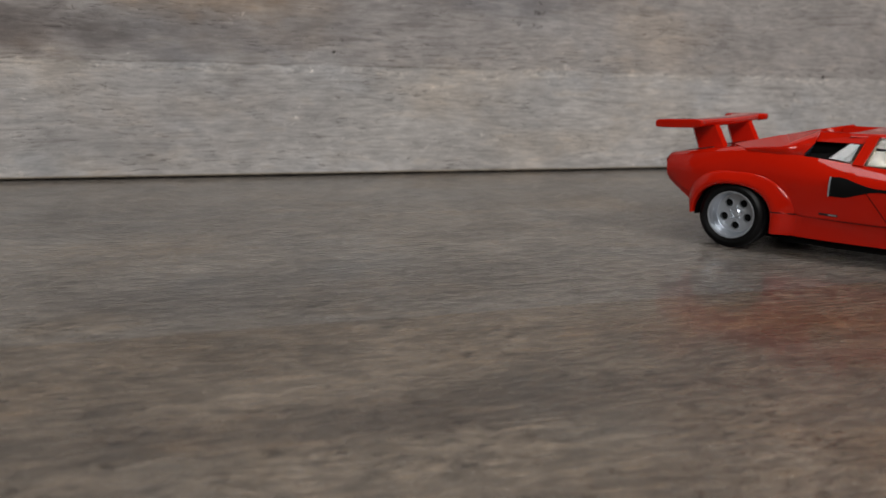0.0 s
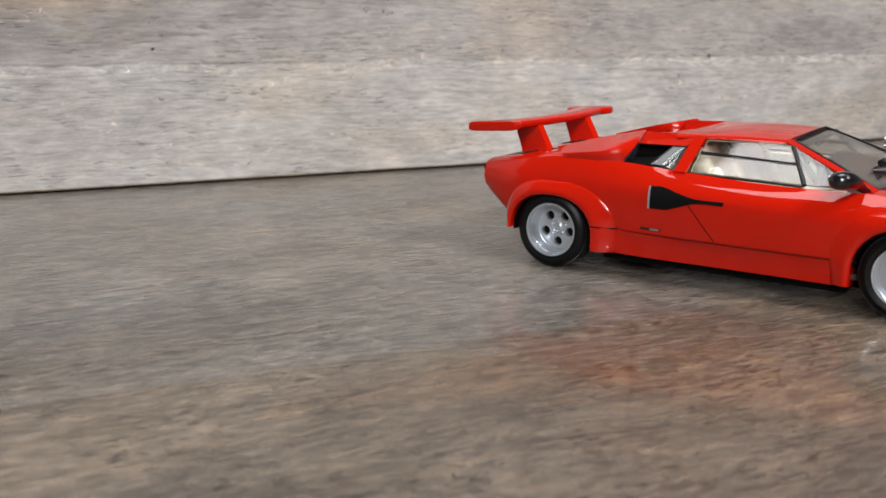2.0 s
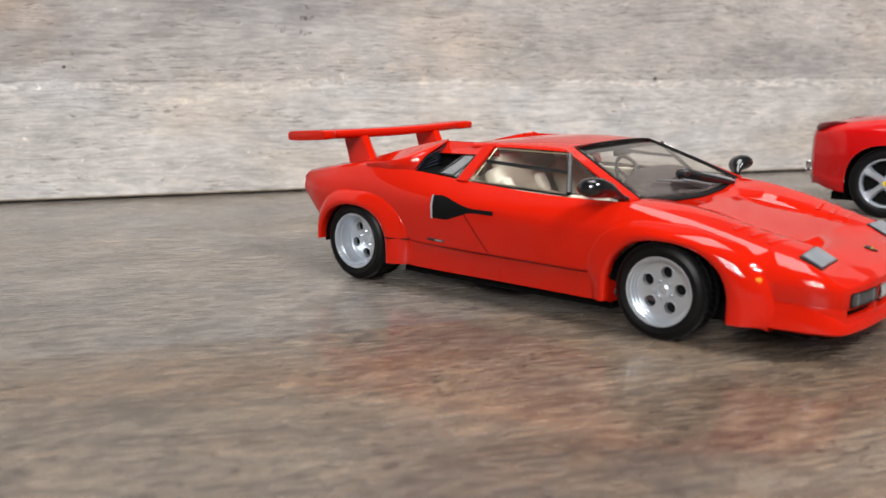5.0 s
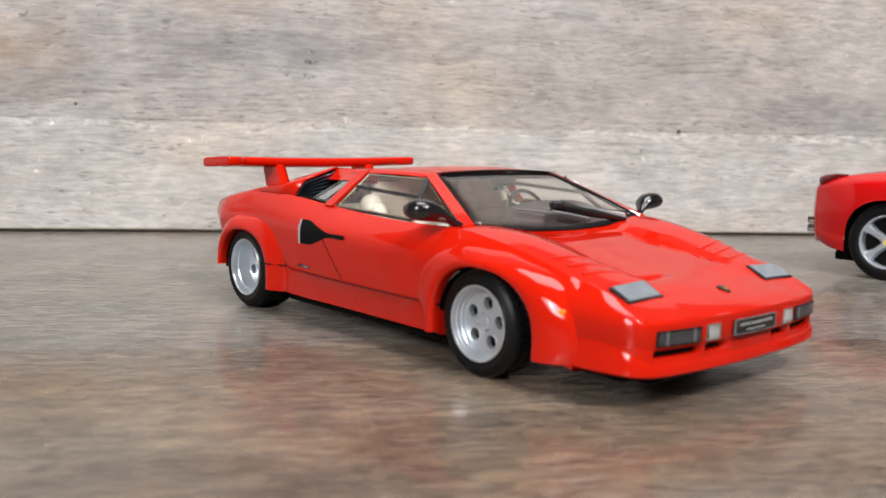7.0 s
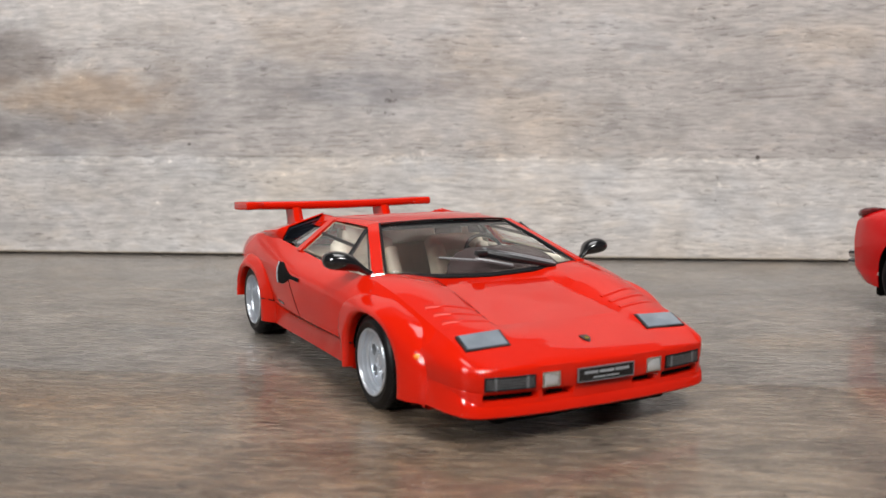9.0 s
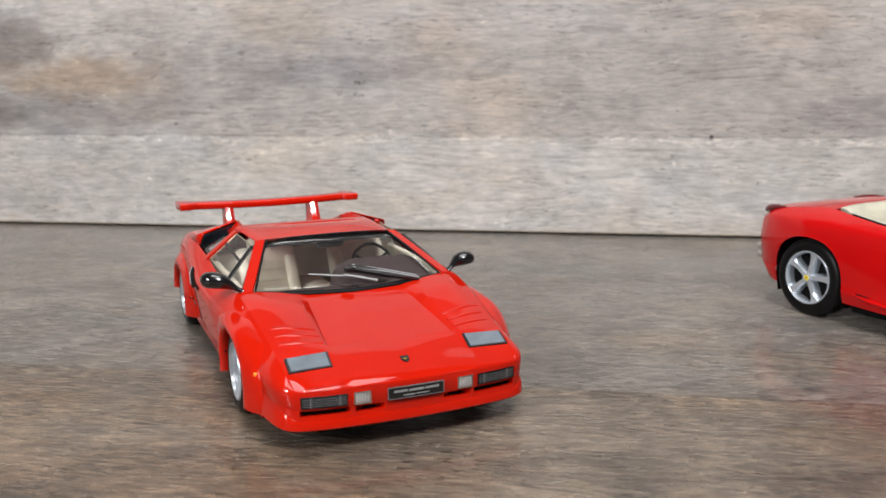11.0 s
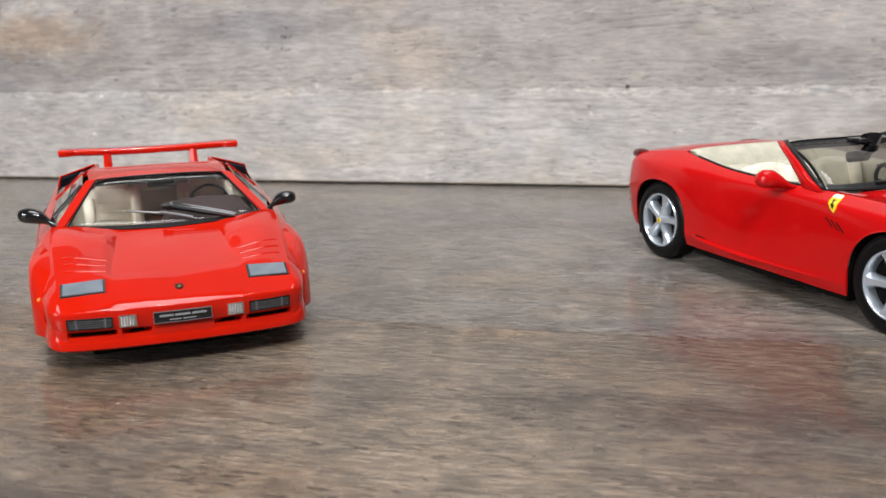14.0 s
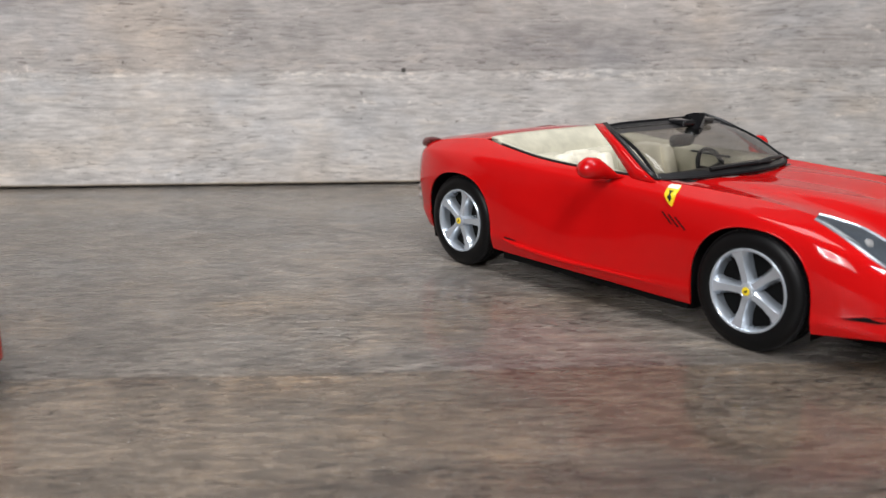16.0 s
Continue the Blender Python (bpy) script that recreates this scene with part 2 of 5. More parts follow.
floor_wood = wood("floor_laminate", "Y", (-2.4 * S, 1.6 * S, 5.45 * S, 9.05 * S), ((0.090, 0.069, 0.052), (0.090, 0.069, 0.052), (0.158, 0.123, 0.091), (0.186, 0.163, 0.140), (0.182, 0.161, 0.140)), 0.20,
    patches=((1.0 * S, 6.3 * S, 0.11, 0.02, 0.5, GREY), (1.4 * S, 4.0 * S, 0.08, 0.012, 0.7, DARK), (8.45 * S, 5.37 * S, 0.018, 0.0032, 0.6, PALE), (9.6 * S, 5.33 * S, 0.016, 0.0022, 0.6, PALE),
             (8.78 * S, 5.34 * S, 0.009, 0.0035, 0.95, DARK), (6.2 * S, 3.6 * S, 0.07, 0.026, 0.55, RUST), (3.9 * S, 4.9 * S, 0.06, 0.012, 0.55, RUST), (5.4 * S, 2.6 * S, 0.06, 0.014, 0.5, RUST),
             (11.0 * S, 4.1 * S, 0.06, 0.01, 0.6, DARK), (12.4 * S, 3.6 * S, 0.10, 0.045, 0.35, GREY), (7.4 * S, 2.4 * S, 0.09, 0.014, 0.5, DARK), (4.3 * S, 3.0 * S, 0.03, 0.01, 0.6, DARK),
             # first two: dimmer and brighter light on the near floor, painted into the print
             (4.8 * S, 3.3 * S, 0.045, 0.018, 0.5, DARK), (9.4 * S, 3.4 * S, 0.07, 0.022, 0.6, PALE), (5.0 * S, 4.6 * S, 0.10, 0.012, 0.5, TAN)),
    saw=(3.6 * S, 5.4 * S, 2.6 * S, 6.0 * S), hairs=0.6, coat=0.40, shine=0.55, emboss=1.0, cloud=1.5, mottle=1.0, grain=1.5, tick=1.35, flake=1.6, fine=1.15, short=2.2, depth=0.0009, worn=((5.36 * S, 4.0 * S, 17.0 * S, 0.0055, 0.6),))
wall_edge = plain("laminate_edge", (0.40, 0.34, 0.27), 0.6, mottled=0.12)
plaster = plain("room_plaster", (0.12, 0.12, 0.12), 0.8, mottled=0.03)
red = paint("red_paint", (0.52, 0.0105, 0.0026))
deep_red = paint("deep_red_paint", (0.53, 0.0050, 0.0055))
tread_rubber = plain("tread_rubber", (0.006, 0.006, 0.007), 0.34, spec=0.45)
rubber = plain("tyre_rubber", (0.003, 0.003, 0.0034), 0.42, spec=0.22)
trim_black = plain("matt_trim", (0.006, 0.006, 0.007), 0.5, spec=0.15)
black = plain("black_plastic", (0.010, 0.010, 0.011), 0.35)
gloss_black = plain("gloss_black", (0.008, 0.008, 0.009), 0.12, coat=0.5)
under = plain("underside", (0.004, 0.004, 0.004), 0.8, spec=0.1)
silver = plain("silver_paint", (0.60, 0.64, 0.69), 0.29, metal=0.7, coat=0.3, mottled=0.015)
# bright silver with a cool reflection's blue tint mixed into the colour
cool_lit_silver = plain("cool_lit_silver_paint", (0.64, 0.70, 0.77), 0.24, metal=0.65, coat=0.3, mottled=0.015)
chrome = plain("chrome", (0.8, 0.8, 0.8), 0.12, metal=1.0)
gold = plain("gold_trim", (0.55, 0.46, 0.32), 0.3, metal=0.7)
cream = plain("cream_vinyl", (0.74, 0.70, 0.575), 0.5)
# the same cream, darkened: the open cabin's shade is put into its colour
shaded_cream = plain("shaded_cream_vinyl", (0.54, 0.515, 0.41), 0.5)
brown = plain("brown_dash", (0.050, 0.034, 0.034), 0.7, spec=0.2)
smoky_lens = plain("smoky_lamp_lens", (0.06, 0.07, 0.082), 0.15, coat=0.6)
grey_lens = plain("grey_lamp_lens", (0.165, 0.195, 0.225), 0.15, coat=0.6)
clear_lens = plain("clear_lamp_lens", (0.62, 0.62, 0.62), 0.16, metal=0.6, coat=0.8, mottled=0.1)
amber = plain("amber_lens", (0.85, 0.23, 0.02), 0.2)
yellow = plain("yellow_enamel", (0.85, 0.62, 0.02), 0.3)
dark_red = plain("tail_lens", (0.12, 0.008, 0.01), 0.12, coat=0.6)
plate_grey = plain("lettering_grey", (0.24, 0.25, 0.26), 0.4)
# black louvre plastic, lightened and blued to paint in its sheen
sheen_black = plain("louvre_sheen_plastic", (0.030, 0.036, 0.050), 0.18, coat=0.7)
dark_grey = plain("dark_grey", (0.14, 0.14, 0.145), 0.35)
white_mark = plain("white_enamel", (0.85, 0.83, 0.78), 0.4)
clear = glass("clear_plastic", (0.965, 0.96, 0.95))
smoke = glass("smoked_plastic", (0.66, 0.65, 0.63))

# ---- mesh helpers ----


def part(name, bm, material, parent=None, label="", angle=32, scale=S, thick=0.0):
    """Links a bmesh as one mesh object, drawn at full size, under a thing or a part."""
    bmesh.ops.remove_doubles(bm, verts=bm.verts, dist=0.0004)
    bmesh.ops.recalc_face_normals(bm, faces=bm.faces)
    me = bpy.data.meshes.new(name)
    bm.to_mesh(me)
    bm.free()
    me.transform(Matrix.Diagonal((scale, scale, scale, 1)))
    me.shade_smooth()
    me.set_sharp_from_angle(angle=radians(angle))
    me.materials.append(material)
    ob = new(name, me)
    ob.parent = parent
    if thick:
        mod = ob.modifiers.new("thickness", "SOLIDIFY")
        mod.thickness, mod.offset = thick * scale, 0
    if label:
        ob["label"] = label
    return ob


def grid(bm, rows, close=False, flip=False):
    """Quads between rows of points."""
    made = [[bm.verts.new(p) for p in row] for row in rows]
    for a, b in zip(made, made[1:]):
        k = len(a)
        for i in range(k if close else k - 1):
            quad = [a[i], a[(i + 1) % k], b[(i + 1) % k], b[i]]
            try:
                bm.faces.new(quad)
            except ValueError:
                pass
    return made


def mirrored(bm):
    """Adds the other half across y = 0."""
    both = bmesh.ops.duplicate(bm, geom=bm.verts[:] + bm.edges[:] + bm.faces[:])
    for v in both["geom"]:
        if isinstance(v, bmesh.types.BMVert):
            v.co.y = -v.co.y
    return bm


def flipped(points, side):
    return [(x, y * side, z) for x, y, z in points]


def slab(bm, outline, depth):
    """A closed plate: the outline, in 3D, pushed along the vector depth."""
    d = Vector(depth)
    top = [bm.verts.new(p) for p in outline]
    low = [bm.verts.new(Vector(p) + d) for p in outline]
    bm.faces.new(top)
    bm.faces.new(low[::-1])
    k = len(top)
    for i in range(k):
        bm.faces.new([top[i], low[i], low[(i + 1) % k], top[(i + 1) % k]])
    return bm


def block(bm, lo, hi, bevel=0.0, m=None):
    (x0, y0, z0), (x1, y1, z1) = lo, hi
    made = bmesh.ops.create_cube(bm, size=1)["verts"]
    for v in made:
        v.co = Vector(((x0 + x1) / 2 + v.co.x * (x1 - x0), (y0 + y1) / 2 + v.co.y * (y1 - y0), (z0 + z1) / 2 + v.co.z * (z1 - z0)))
    if bevel:
        edges = list({e for v in made for e in v.link_edges})
        done = bmesh.ops.bevel(bm, geom=edges, offset=bevel, segments=3, affect="EDGES", profile=0.5)
        made = list({v for f in done["faces"] for v in f.verts} | {v for v in made if v.is_valid})
    if m:
        for v in made:
            v.co = m @ v.co
    return bm


def tube(bm, points, r, n=8, closed=False, ends=True):
    """A round bar along points; r: one radius, or one for each point."""
    points = [Vector(p) for p in points]
    k, rows = len(points), []
    for i, p in enumerate(points):
        a, b = points[(i - 1) % k if closed else max(i - 1, 0)], points[(i + 1) % k if closed else min(i + 1, k - 1)]
        way = (b - a).normalized()
        side = way.cross(Vector((0, 0, 1)) if abs(way.z) < 0.9 else Vector((0, 1, 0))).normalized()
        up = side.cross(way)
        ri = r[i] if isinstance(r, (list, tuple)) else r
        rows.append([p + ri * (math.cos(t) * side + math.sin(t) * up) for t in (2 * math.pi * j / n for j in range(n))])
    made = grid(bm, rows + ([rows[0]] if closed else []), close=True)
    if ends and not closed:
        bm.faces.new(made[0])
        bm.faces.new(made[-1][::-1])
    return bm


def lathe(bm, profile, n=48, centre=(0, 0, 0)):
    """Turns a profile of (radius, y) round the y axis."""
    cx, cy, cz = centre
    rows = [[(cx + r * math.cos(t), cy + y, cz + r * math.sin(t)) for t in (2 * math.pi * j / n for j in range(n))] for r, y in profile]
    grid(bm, rows, close=True)
    return bm


def along(points):
    """A smooth curve through (x, ...) rows: a function of x that gives the other values."""
    table = np.array(sorted(points), float)
    xs, vals = table[:, 0], table[:, 1:]
    step = np.diff(xs)[:, None]
    slope = np.diff(vals, axis=0) / step
    tang = np.vstack([slope[:1], (slope[:-1] + slope[1:]) / 2, slope[-1:]])
    flat = np.vstack([slope[:1] * 0 + 1, slope[:-1] * slope[1:], slope[-1:] * 0 + 1]) <= 0
    tang[flat] = 0

    def at(x):
        x = min(max(x, xs[0]), xs[-1])
        i = min(int(np.searchsorted(xs, x, side="right")) - 1, len(xs) - 2)
        h = xs[i + 1] - xs[i]
        t = (x - xs[i]) / h
        a, b = 2 * t**3 - 3 * t**2 + 1, t**3 - 2 * t**2 + t
        return tuple(a * vals[i] + b * h * tang[i] + (1 - a) * vals[i + 1] + (t**3 - t**2) * h * tang[i + 1])

    return at


def smooth_path(points, per=4, closed=False):
    """More points along a curve through the given ones."""
    pts = [Vector(p) for p in points]
    k, out = len(pts), []
    for i in range(k if closed else k - 1):
        p0, p1, p2, p3 = (pts[(i + d) % k] if closed else pts[min(max(i + d, 0), k - 1)] for d in (-1, 0, 1, 2))
        for j in range(per):
            t = j / per
            out.append(0.5 * (2 * p1 + (p2 - p0) * t + (2 * p0 - 5 * p1 + 4 * p2 - p3) * t * t + (3 * p1 - p0 - 3 * p2 + p3) * t**3))
    return out if closed else out + [pts[-1]]


def arch_height(x, arches):
    """The height of the wheel opening over x, or a depth where there is none."""
    for xc, zc, a, b, *front in arches:
        if front and x > xc:
            a = front[0]
        if abs(x - xc) < a:
            return zc + b * (1 - abs((x - xc) / a) ** 2.3) ** (1 / 2.3)
    return -1.0


def stations(x0, x1, step, arches, extra=()):
    xs = set(np.linspace(x0, x1, int(abs(x1 - x0) / step) + 1).round(4).tolist()) | set(extra)
    for xc, zc, a, b, *front in arches:
        ahead = front[0] if front else a
        for k in range(25):
            c = math.cos(math.pi * k / 24)
            xs.add(round(xc + (ahead if c > 0 else a) * c, 4))
        xs |= {round(xc + ahead * 1.003, 4), round(xc - a * 1.003, 4)}
    return sorted(x for x in xs if min(x0, x1) <= x <= max(x0, x1))


def clipped(section, z):
    """A section, top to bottom, whose points below z are gathered on the line at z."""
    out = []
    for i, p in enumerate(section):
        if p[2] >= z:
            out.append(p)
            continue
        above = [q for q in section[: i + 1] if q[2] >= z]
        if not above:
            out.append((p[0], p[1], z))
            continue
        j = len(above) - 1
        a, b = section[j], section[j + 1]
        t = (a[2] - z) / max(a[2] - b[2], 1e-6)
        out.append((a[0] + (b[0] - a[0]) * t, a[1] + (b[1] - a[1]) * t, z))
    return out


# ---- the place: a board, a board standing behind it, and the room round them ----


def structure(name, bm, material, scale=1.0):
    return tagged(part(name, bm, material, None, scale=scale), kind="structure")


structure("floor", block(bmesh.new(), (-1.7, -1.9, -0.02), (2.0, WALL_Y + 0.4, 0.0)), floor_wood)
bm = bmesh.new()
block(bm, (-1.6, WALL_Y, 0.0011), (1.9, WALL_Y + 0.016, 0.34))
low = [e for e in bm.edges if all(v.co.y < WALL_Y + 0.001 and v.co.z < 0.01 for v in e.verts)]
bmesh.ops.bevel(bm, geom=low, offset=0.0011, segments=3, affect="EDGES", profile=0.5)
wall = structure("wall_back", bm, wall_wood)
wall.data.materials.append(wall_edge)
for face in wall.data.polygons:
    if face.center.z < 0.0025:
        face.material_index = 1
for name, lo, hi in (("wall_north", (-1.7, WALL_Y + 0.4, 0.0), (2.0, WALL_Y + 0.45, 1.9)), ("wall_south", (-1.7, -1.95, 0.0), (2.0, -1.9, 1.9)),
                     ("wall_west", (-1.75, -1.95, 0.0), (-1.7, WALL_Y + 0.45, 1.9)), ("wall_east", (2.0, -1.95, 0.0), (2.05, WALL_Y + 0.45, 1.9)),
                     ("ceiling", (-1.75, -1.95, 1.9), (2.05, WALL_Y + 0.45, 1.95))):
    structure(name, block(bmesh.new(), lo, hi), plaster)

# ---- the wedge-shaped sports car ----


def thing(name, m, label, category):
    ob = new(name)
    ob.empty_display_size = 0.02
    ob.matrix_world = m
    return tagged(ob, label, category)


WEDGE = Matrix.Translation((6.993 * S, 5.234 * S, 0)) @ pose(0, 0, 0, 0, 0, -57.7)
wedge = thing("model_sports_car", WEDGE, "red wedge-shaped model sports car with rear wing on wooden board", "model car")
FRONT_ARCH, REAR_ARCH = (0.015, 0.27, 0.345, 0.315, 0.395), (-2.455, 0.27, 0.335, 0.29, 0.345)
ARCHES = (FRONT_ARCH, REAR_ARCH)
# lines that run along the car: x forward from the front axle, half width, height
W_BELT = along([(-3.13, 0.80, 0.735), (-2.9, 0.85, 0.775), (-2.3, 0.882, 0.85), (-1.9, 0.875, 0.838), (-1.45, 0.865, 0.80), (-0.65, 0.875, 0.765), (-0.33, 0.855, 0.765), (0.0, 0.835, 0.725), (0.3, 0.815, 0.655), (0.56, 0.795, 0.58)])
W_WAIST = along([(-3.13, 0.84, 0.64), (-2.9, 0.92, 0.64), (-2.45, 0.952, 0.66), (-1.9, 0.978, 0.655), (-1.15, 1.005, 0.64), (-0.6, 0.995, 0.62), (-0.2, 0.965, 0.60), (0.1, 0.935, 0.56), (0.35, 0.915, 0.51), (0.56, 0.895, 0.455)])
W_CREASE = along([(-3.13, 0.81, 0.56), (-2.9, 0.90, 0.45), (-2.45, 0.932, 0.40), (-1.9, 0.955, 0.365), (-1.15, 0.985, 0.36), (-0.4, 0.975, 0.355), (0.1, 0.935, 0.35), (0.35, 0.92, 0.34), (0.56, 0.905, 0.33)])
W_SILL = along([(-3.13, 0.77, 0.52), (-2.9, 0.87, 0.39), (-2.7, 0.91, 0.26), (-2.2, 0.93, 0.19), (-1.15, 0.925, 0.172), (-0.4, 0.93, 0.172), (0.3, 0.92, 0.175), (0.56, 0.91, 0.18)])


def wedge_section(x):
    b, w, c, s = W_BELT(x), W_WAIST(x), W_CREASE(x), W_SILL(x)
    pts = [(x, *b), (x, b[0] + (w[0] - b[0]) * 0.62, b[1] + (w[1] - b[1]) * 0.45), (x, *w), (x, (w[0] + c[0]) / 2 + 0.006, (w[1] + c[1]) / 2), (x, *c)]
    fine = [tuple(p) for p in smooth_path(pts, 3)]
    return [*fine, (x, c[0] - 0.012, c[1] - 0.012), (x, s[0] + 0.006, (c[1] + s[1]) / 2), (x, *s), (x, s[0] - 0.03, s[1] - 0.012), (x, 0.6, s[1] - 0.005)]


def wedge_sides():
    """The flanks, cut into rear quarter, door, sill and front wing."""
    bm = bmesh.new()
    rows = [clipped(wedge_section(x), arch_height(x, ARCHES)) for x in stations(-3.13, 0.56, 0.05, ARCHES)]
    rows.append([(0.62, y - 0.016, z - 0.022) for x, y, z in rows[-1]])
    grid(bm, rows)
    # the door's rear edge leans forward, its front edge back
    cuts = (((-1.40, 0, 0.62), (-1.19, 0, 0.36)), ((-0.38, 0, 0.78), (-0.33, 0, 0.36)))
    for top, foot in cuts:
        way = (Vector(foot) - Vector(top)).normalized()
        normal = Vector((way.z, 0, -way.x))
        bmesh.ops.bisect_plane(bm, geom=bm.verts[:] + bm.edges[:] + bm.faces[:], plane_co=top, plane_no=normal, dist=0.0005)

    def lean(p, cut):
        (x0, _, z0), (x1, _, z1) = cut
        return p.x - (x0 + (x1 - x0) * (z0 - p.z) / (z0 - z1))

    groups = {"rear_quarter": [], "door": [], "sill": [], "front_wing": []}
    for f in bm.faces:
        p = f.calc_center_median()
        crease = W_CREASE(p.x)[1]
        if lean(p, cuts[0]) < 0 and p.x < -2.0 + 0.12:
            key = "rear_quarter"
        elif p.z < crease - 0.004 and p.x < -0.25:
            key = "sill"
        elif lean(p, cuts[0]) < 0:
            key = "rear_quarter"
        elif lean(p, cuts[1]) < 0:
            key = "door"
        else:
            key = "front_wing"
        groups[key].append([tuple(v.co) for v in f.verts])
    bm.free()
    for name, faces in groups.items():
        for side in (-1, 1):
            piece = bmesh.new()
            for f in faces:
                try:
                    piece.faces.new([piece.verts.new((x, y * side, z)) for x, y, z in f])
                except ValueError:
                    pass
            ob = part(name, piece, red, wedge, angle=38)
            if name == "door":
                seams(ob, side, cuts)


def side_point(x, z, out=0.004):
    """A point on the flank at a length and height."""
    sec = wedge_section(x)
    for a, b in zip(sec, sec[1:]):
        if b[2] <= z <= a[2]:
            t = (a[2] - z) / max(a[2] - b[2], 1e-6)
            return (x, a[1] + (b[1] - a[1]) * t + out, z)
    return (x, sec[0][1] + out, z)


def seams(door, side, cuts):
    """The dark gaps round a door."""
    for (x0, _, z0), (x1, _, z1) in cuts[:1]:
        pts = [side_point(x0 + (x1 - x0) * k / 10, z0 + (z1 - z0) * k / 10, 0.0) for k in range(11)]
        part("shut_line", tube(bmesh.new(), flipped(pts, side), 0.0032, 5), under, door)
    pts = [side_point(x, W_CREASE(x)[1] - 0.012, -0.004) for x in np.linspace(-1.9, -0.30, 18)]
    part("shut_line", tube(bmesh.new(), flipped(pts, side), 0.006, 5), under, door)


wedge_sides()

# bonnet, with raised wing crowns
H_MID = along([(-0.19, 0.0, 0.7165), (-0.1, 0.0, 0.70), (0.2, 0.0, 0.648), (0.6, 0.0, 0.568), (0.87, 0.0, 0.500), (1.0, 0.0, 0.452), (1.03, 0.0, 0.432)])
H_IN = along([(-0.205, 0.36, 0.725), (-0.1, 0.38, 0.698), (0.2, 0.405, 0.645), (0.6, 0.435, 0.572), (0.7, 0.42, 0.553), (0.87, 0.42, 0.497), (1.0, 0.4, 0.445), (1.015, 0.4, 0.43)])
H_STEP = along([(-0.215, 0.43, 0.740), (0.1, 0.455, 0.706), (0.4, 0.47, 0.634), (0.62, 0.47, 0.588), (0.70, 0.47, 0.567), (0.82, 0.47, 0.505), (0.87, 0.47, 0.490), (1.0, 0.46, 0.44)])
H_CROWN = along([(-0.245, 0.68, 0.772), (0.0, 0.67, 0.755), (0.3, 0.66, 0.69), (0.55, 0.65, 0.615), (0.70, 0.64, 0.570), (0.83, 0.63, 0.500), (0.985, 0.63, 0.432)])


def belt_front(x):
    """The outer edge of the bonnet, on past the wing to the corner of the nose."""
    if x <= 0.56:
        return W_BELT(x)
    return along([(0.56, 0.795, 0.58), (0.70, 0.787, 0.548), (0.83, 0.775, 0.498), (0.95, 0.755, 0.430)])(x)


bm = bmesh.new()
rows = []
for k in range(41):
    s = k / 40
    row = []
    for line, x0, x1 in ((H_MID, -0.19, 1.03), (H_IN, -0.205, 1.015), (H_STEP, -0.215, 1.0), (H_CROWN, -0.245, 0.985)):
        x = x0 + (x1 - x0) * s
        row.append((x, *line(x)))
    x = -0.33 + (0.95 + 0.33) * s
    edge = (x, *belt_front(x))
    fine = [row[0], row[1], row[2]] + [tuple(p) for p in smooth_path([row[2], row[3], edge], 4)][1:]
    rows.append(fine)
grid(bm, rows)
hood_rows = rows
nose_top = [r for r in rows[-1]]
edge_line = [r[-1] for r in rows if r[-1][0] > 0.555]
bonnet = part("bonnet", mirrored(bm), red, wedge, angle=26)

# nose: a blunt band with a recess and a lip below it
N_PLAN = [(1.035, 0.0), (1.03, 0.2), (1.018, 0.42), (0.998, 0.6), (0.968, 0.735), (0.925, 0.805), (0.85, 0.842), (0.72, 0.870), (0.56, 0.891)]
plan = smooth_path([(x, y, 0) for x, y in N_PLAN], 8)


def nose_row(z, out, side_z=None, slots=False):
    """The nose's outline at a height, pushed in or out."""
    row = []
    for i, p in enumerate(plan):
        a, b = plan[max(i - 1, 0)], plan[min(i + 1, len(plan) - 1)]
        way = (b - a).normalized()
        q = p + Vector((way.y, -way.x, 0)) * out
        if out < -0.003:
            inset = max(0.0, min(1.0, (0.845 - p.y) / 0.06))
            if slots:
                inset = 1.0 if 0.225 < p.y < 0.375 or 0.425 < p.y < 0.735 else 0.0
            q = p + Vector((way.y, -way.x, 0)) * out * inset
        t = max(0.0, min(1.0, (p.y - 0.74) / 0.148))
        row.append((q.x, 0.0 if i == 0 else q.y, z + ((side_z - z) * t if side_z else 0.0)))
    return row


def top_row():
    """The upper edge of the nose: the bonnet's front edge, then its outer edge back to the wing."""
    def spread(line, count):
        length = np.r_[0, np.cumsum([(Vector(b) - Vector(a)).length for a, b in zip(line, line[1:])])]
        return [tuple(float(np.interp(w, length, [p[i] for p in line])) for i in range(3)) for w in np.linspace(0, length[-1], count)]

    return spread(nose_top, 34) + spread(edge_line[::-1], len(plan) - 33)[1:]


bm = bmesh.new()
upper, lower = top_row(), nose_row(0.415, 0.0, 0.46)
round_row = [tuple(Vector(p) * 0.5 + Vector(q) * 0.5 + Vector((0.005, 0.002 * (i > 0), 0.004)) * (1 - (i / (len(upper) - 1)) ** 3)) for i, (p, q) in enumerate(zip(upper, nose_row(0.412, 0.004, 0.47)))]
grid(bm, [upper, round_row, nose_row(0.412, 0.004, 0.47), nose_row(0.385, 0.008, 0.41), nose_row(0.325, 0.004, 0.345), nose_row(0.298, -0.004, 0.33)])
part("front_bumper", mirrored(bm), red, wedge, angle=60)
bm = bmesh.new()
grid(bm, [nose_row(0.299, -0.002, 0.33), nose_row(0.294, -0.006, 0.325, True), nose_row(0.292, -0.05, 0.325, True), nose_row(0.259, -0.055, 0.28, True), nose_row(0.256, -0.006, 0.28, True), nose_row(0.232, 0.002, 0.265)])
part("bumper_recess", mirrored(bm), red, wedge)
bm = bmesh.new()
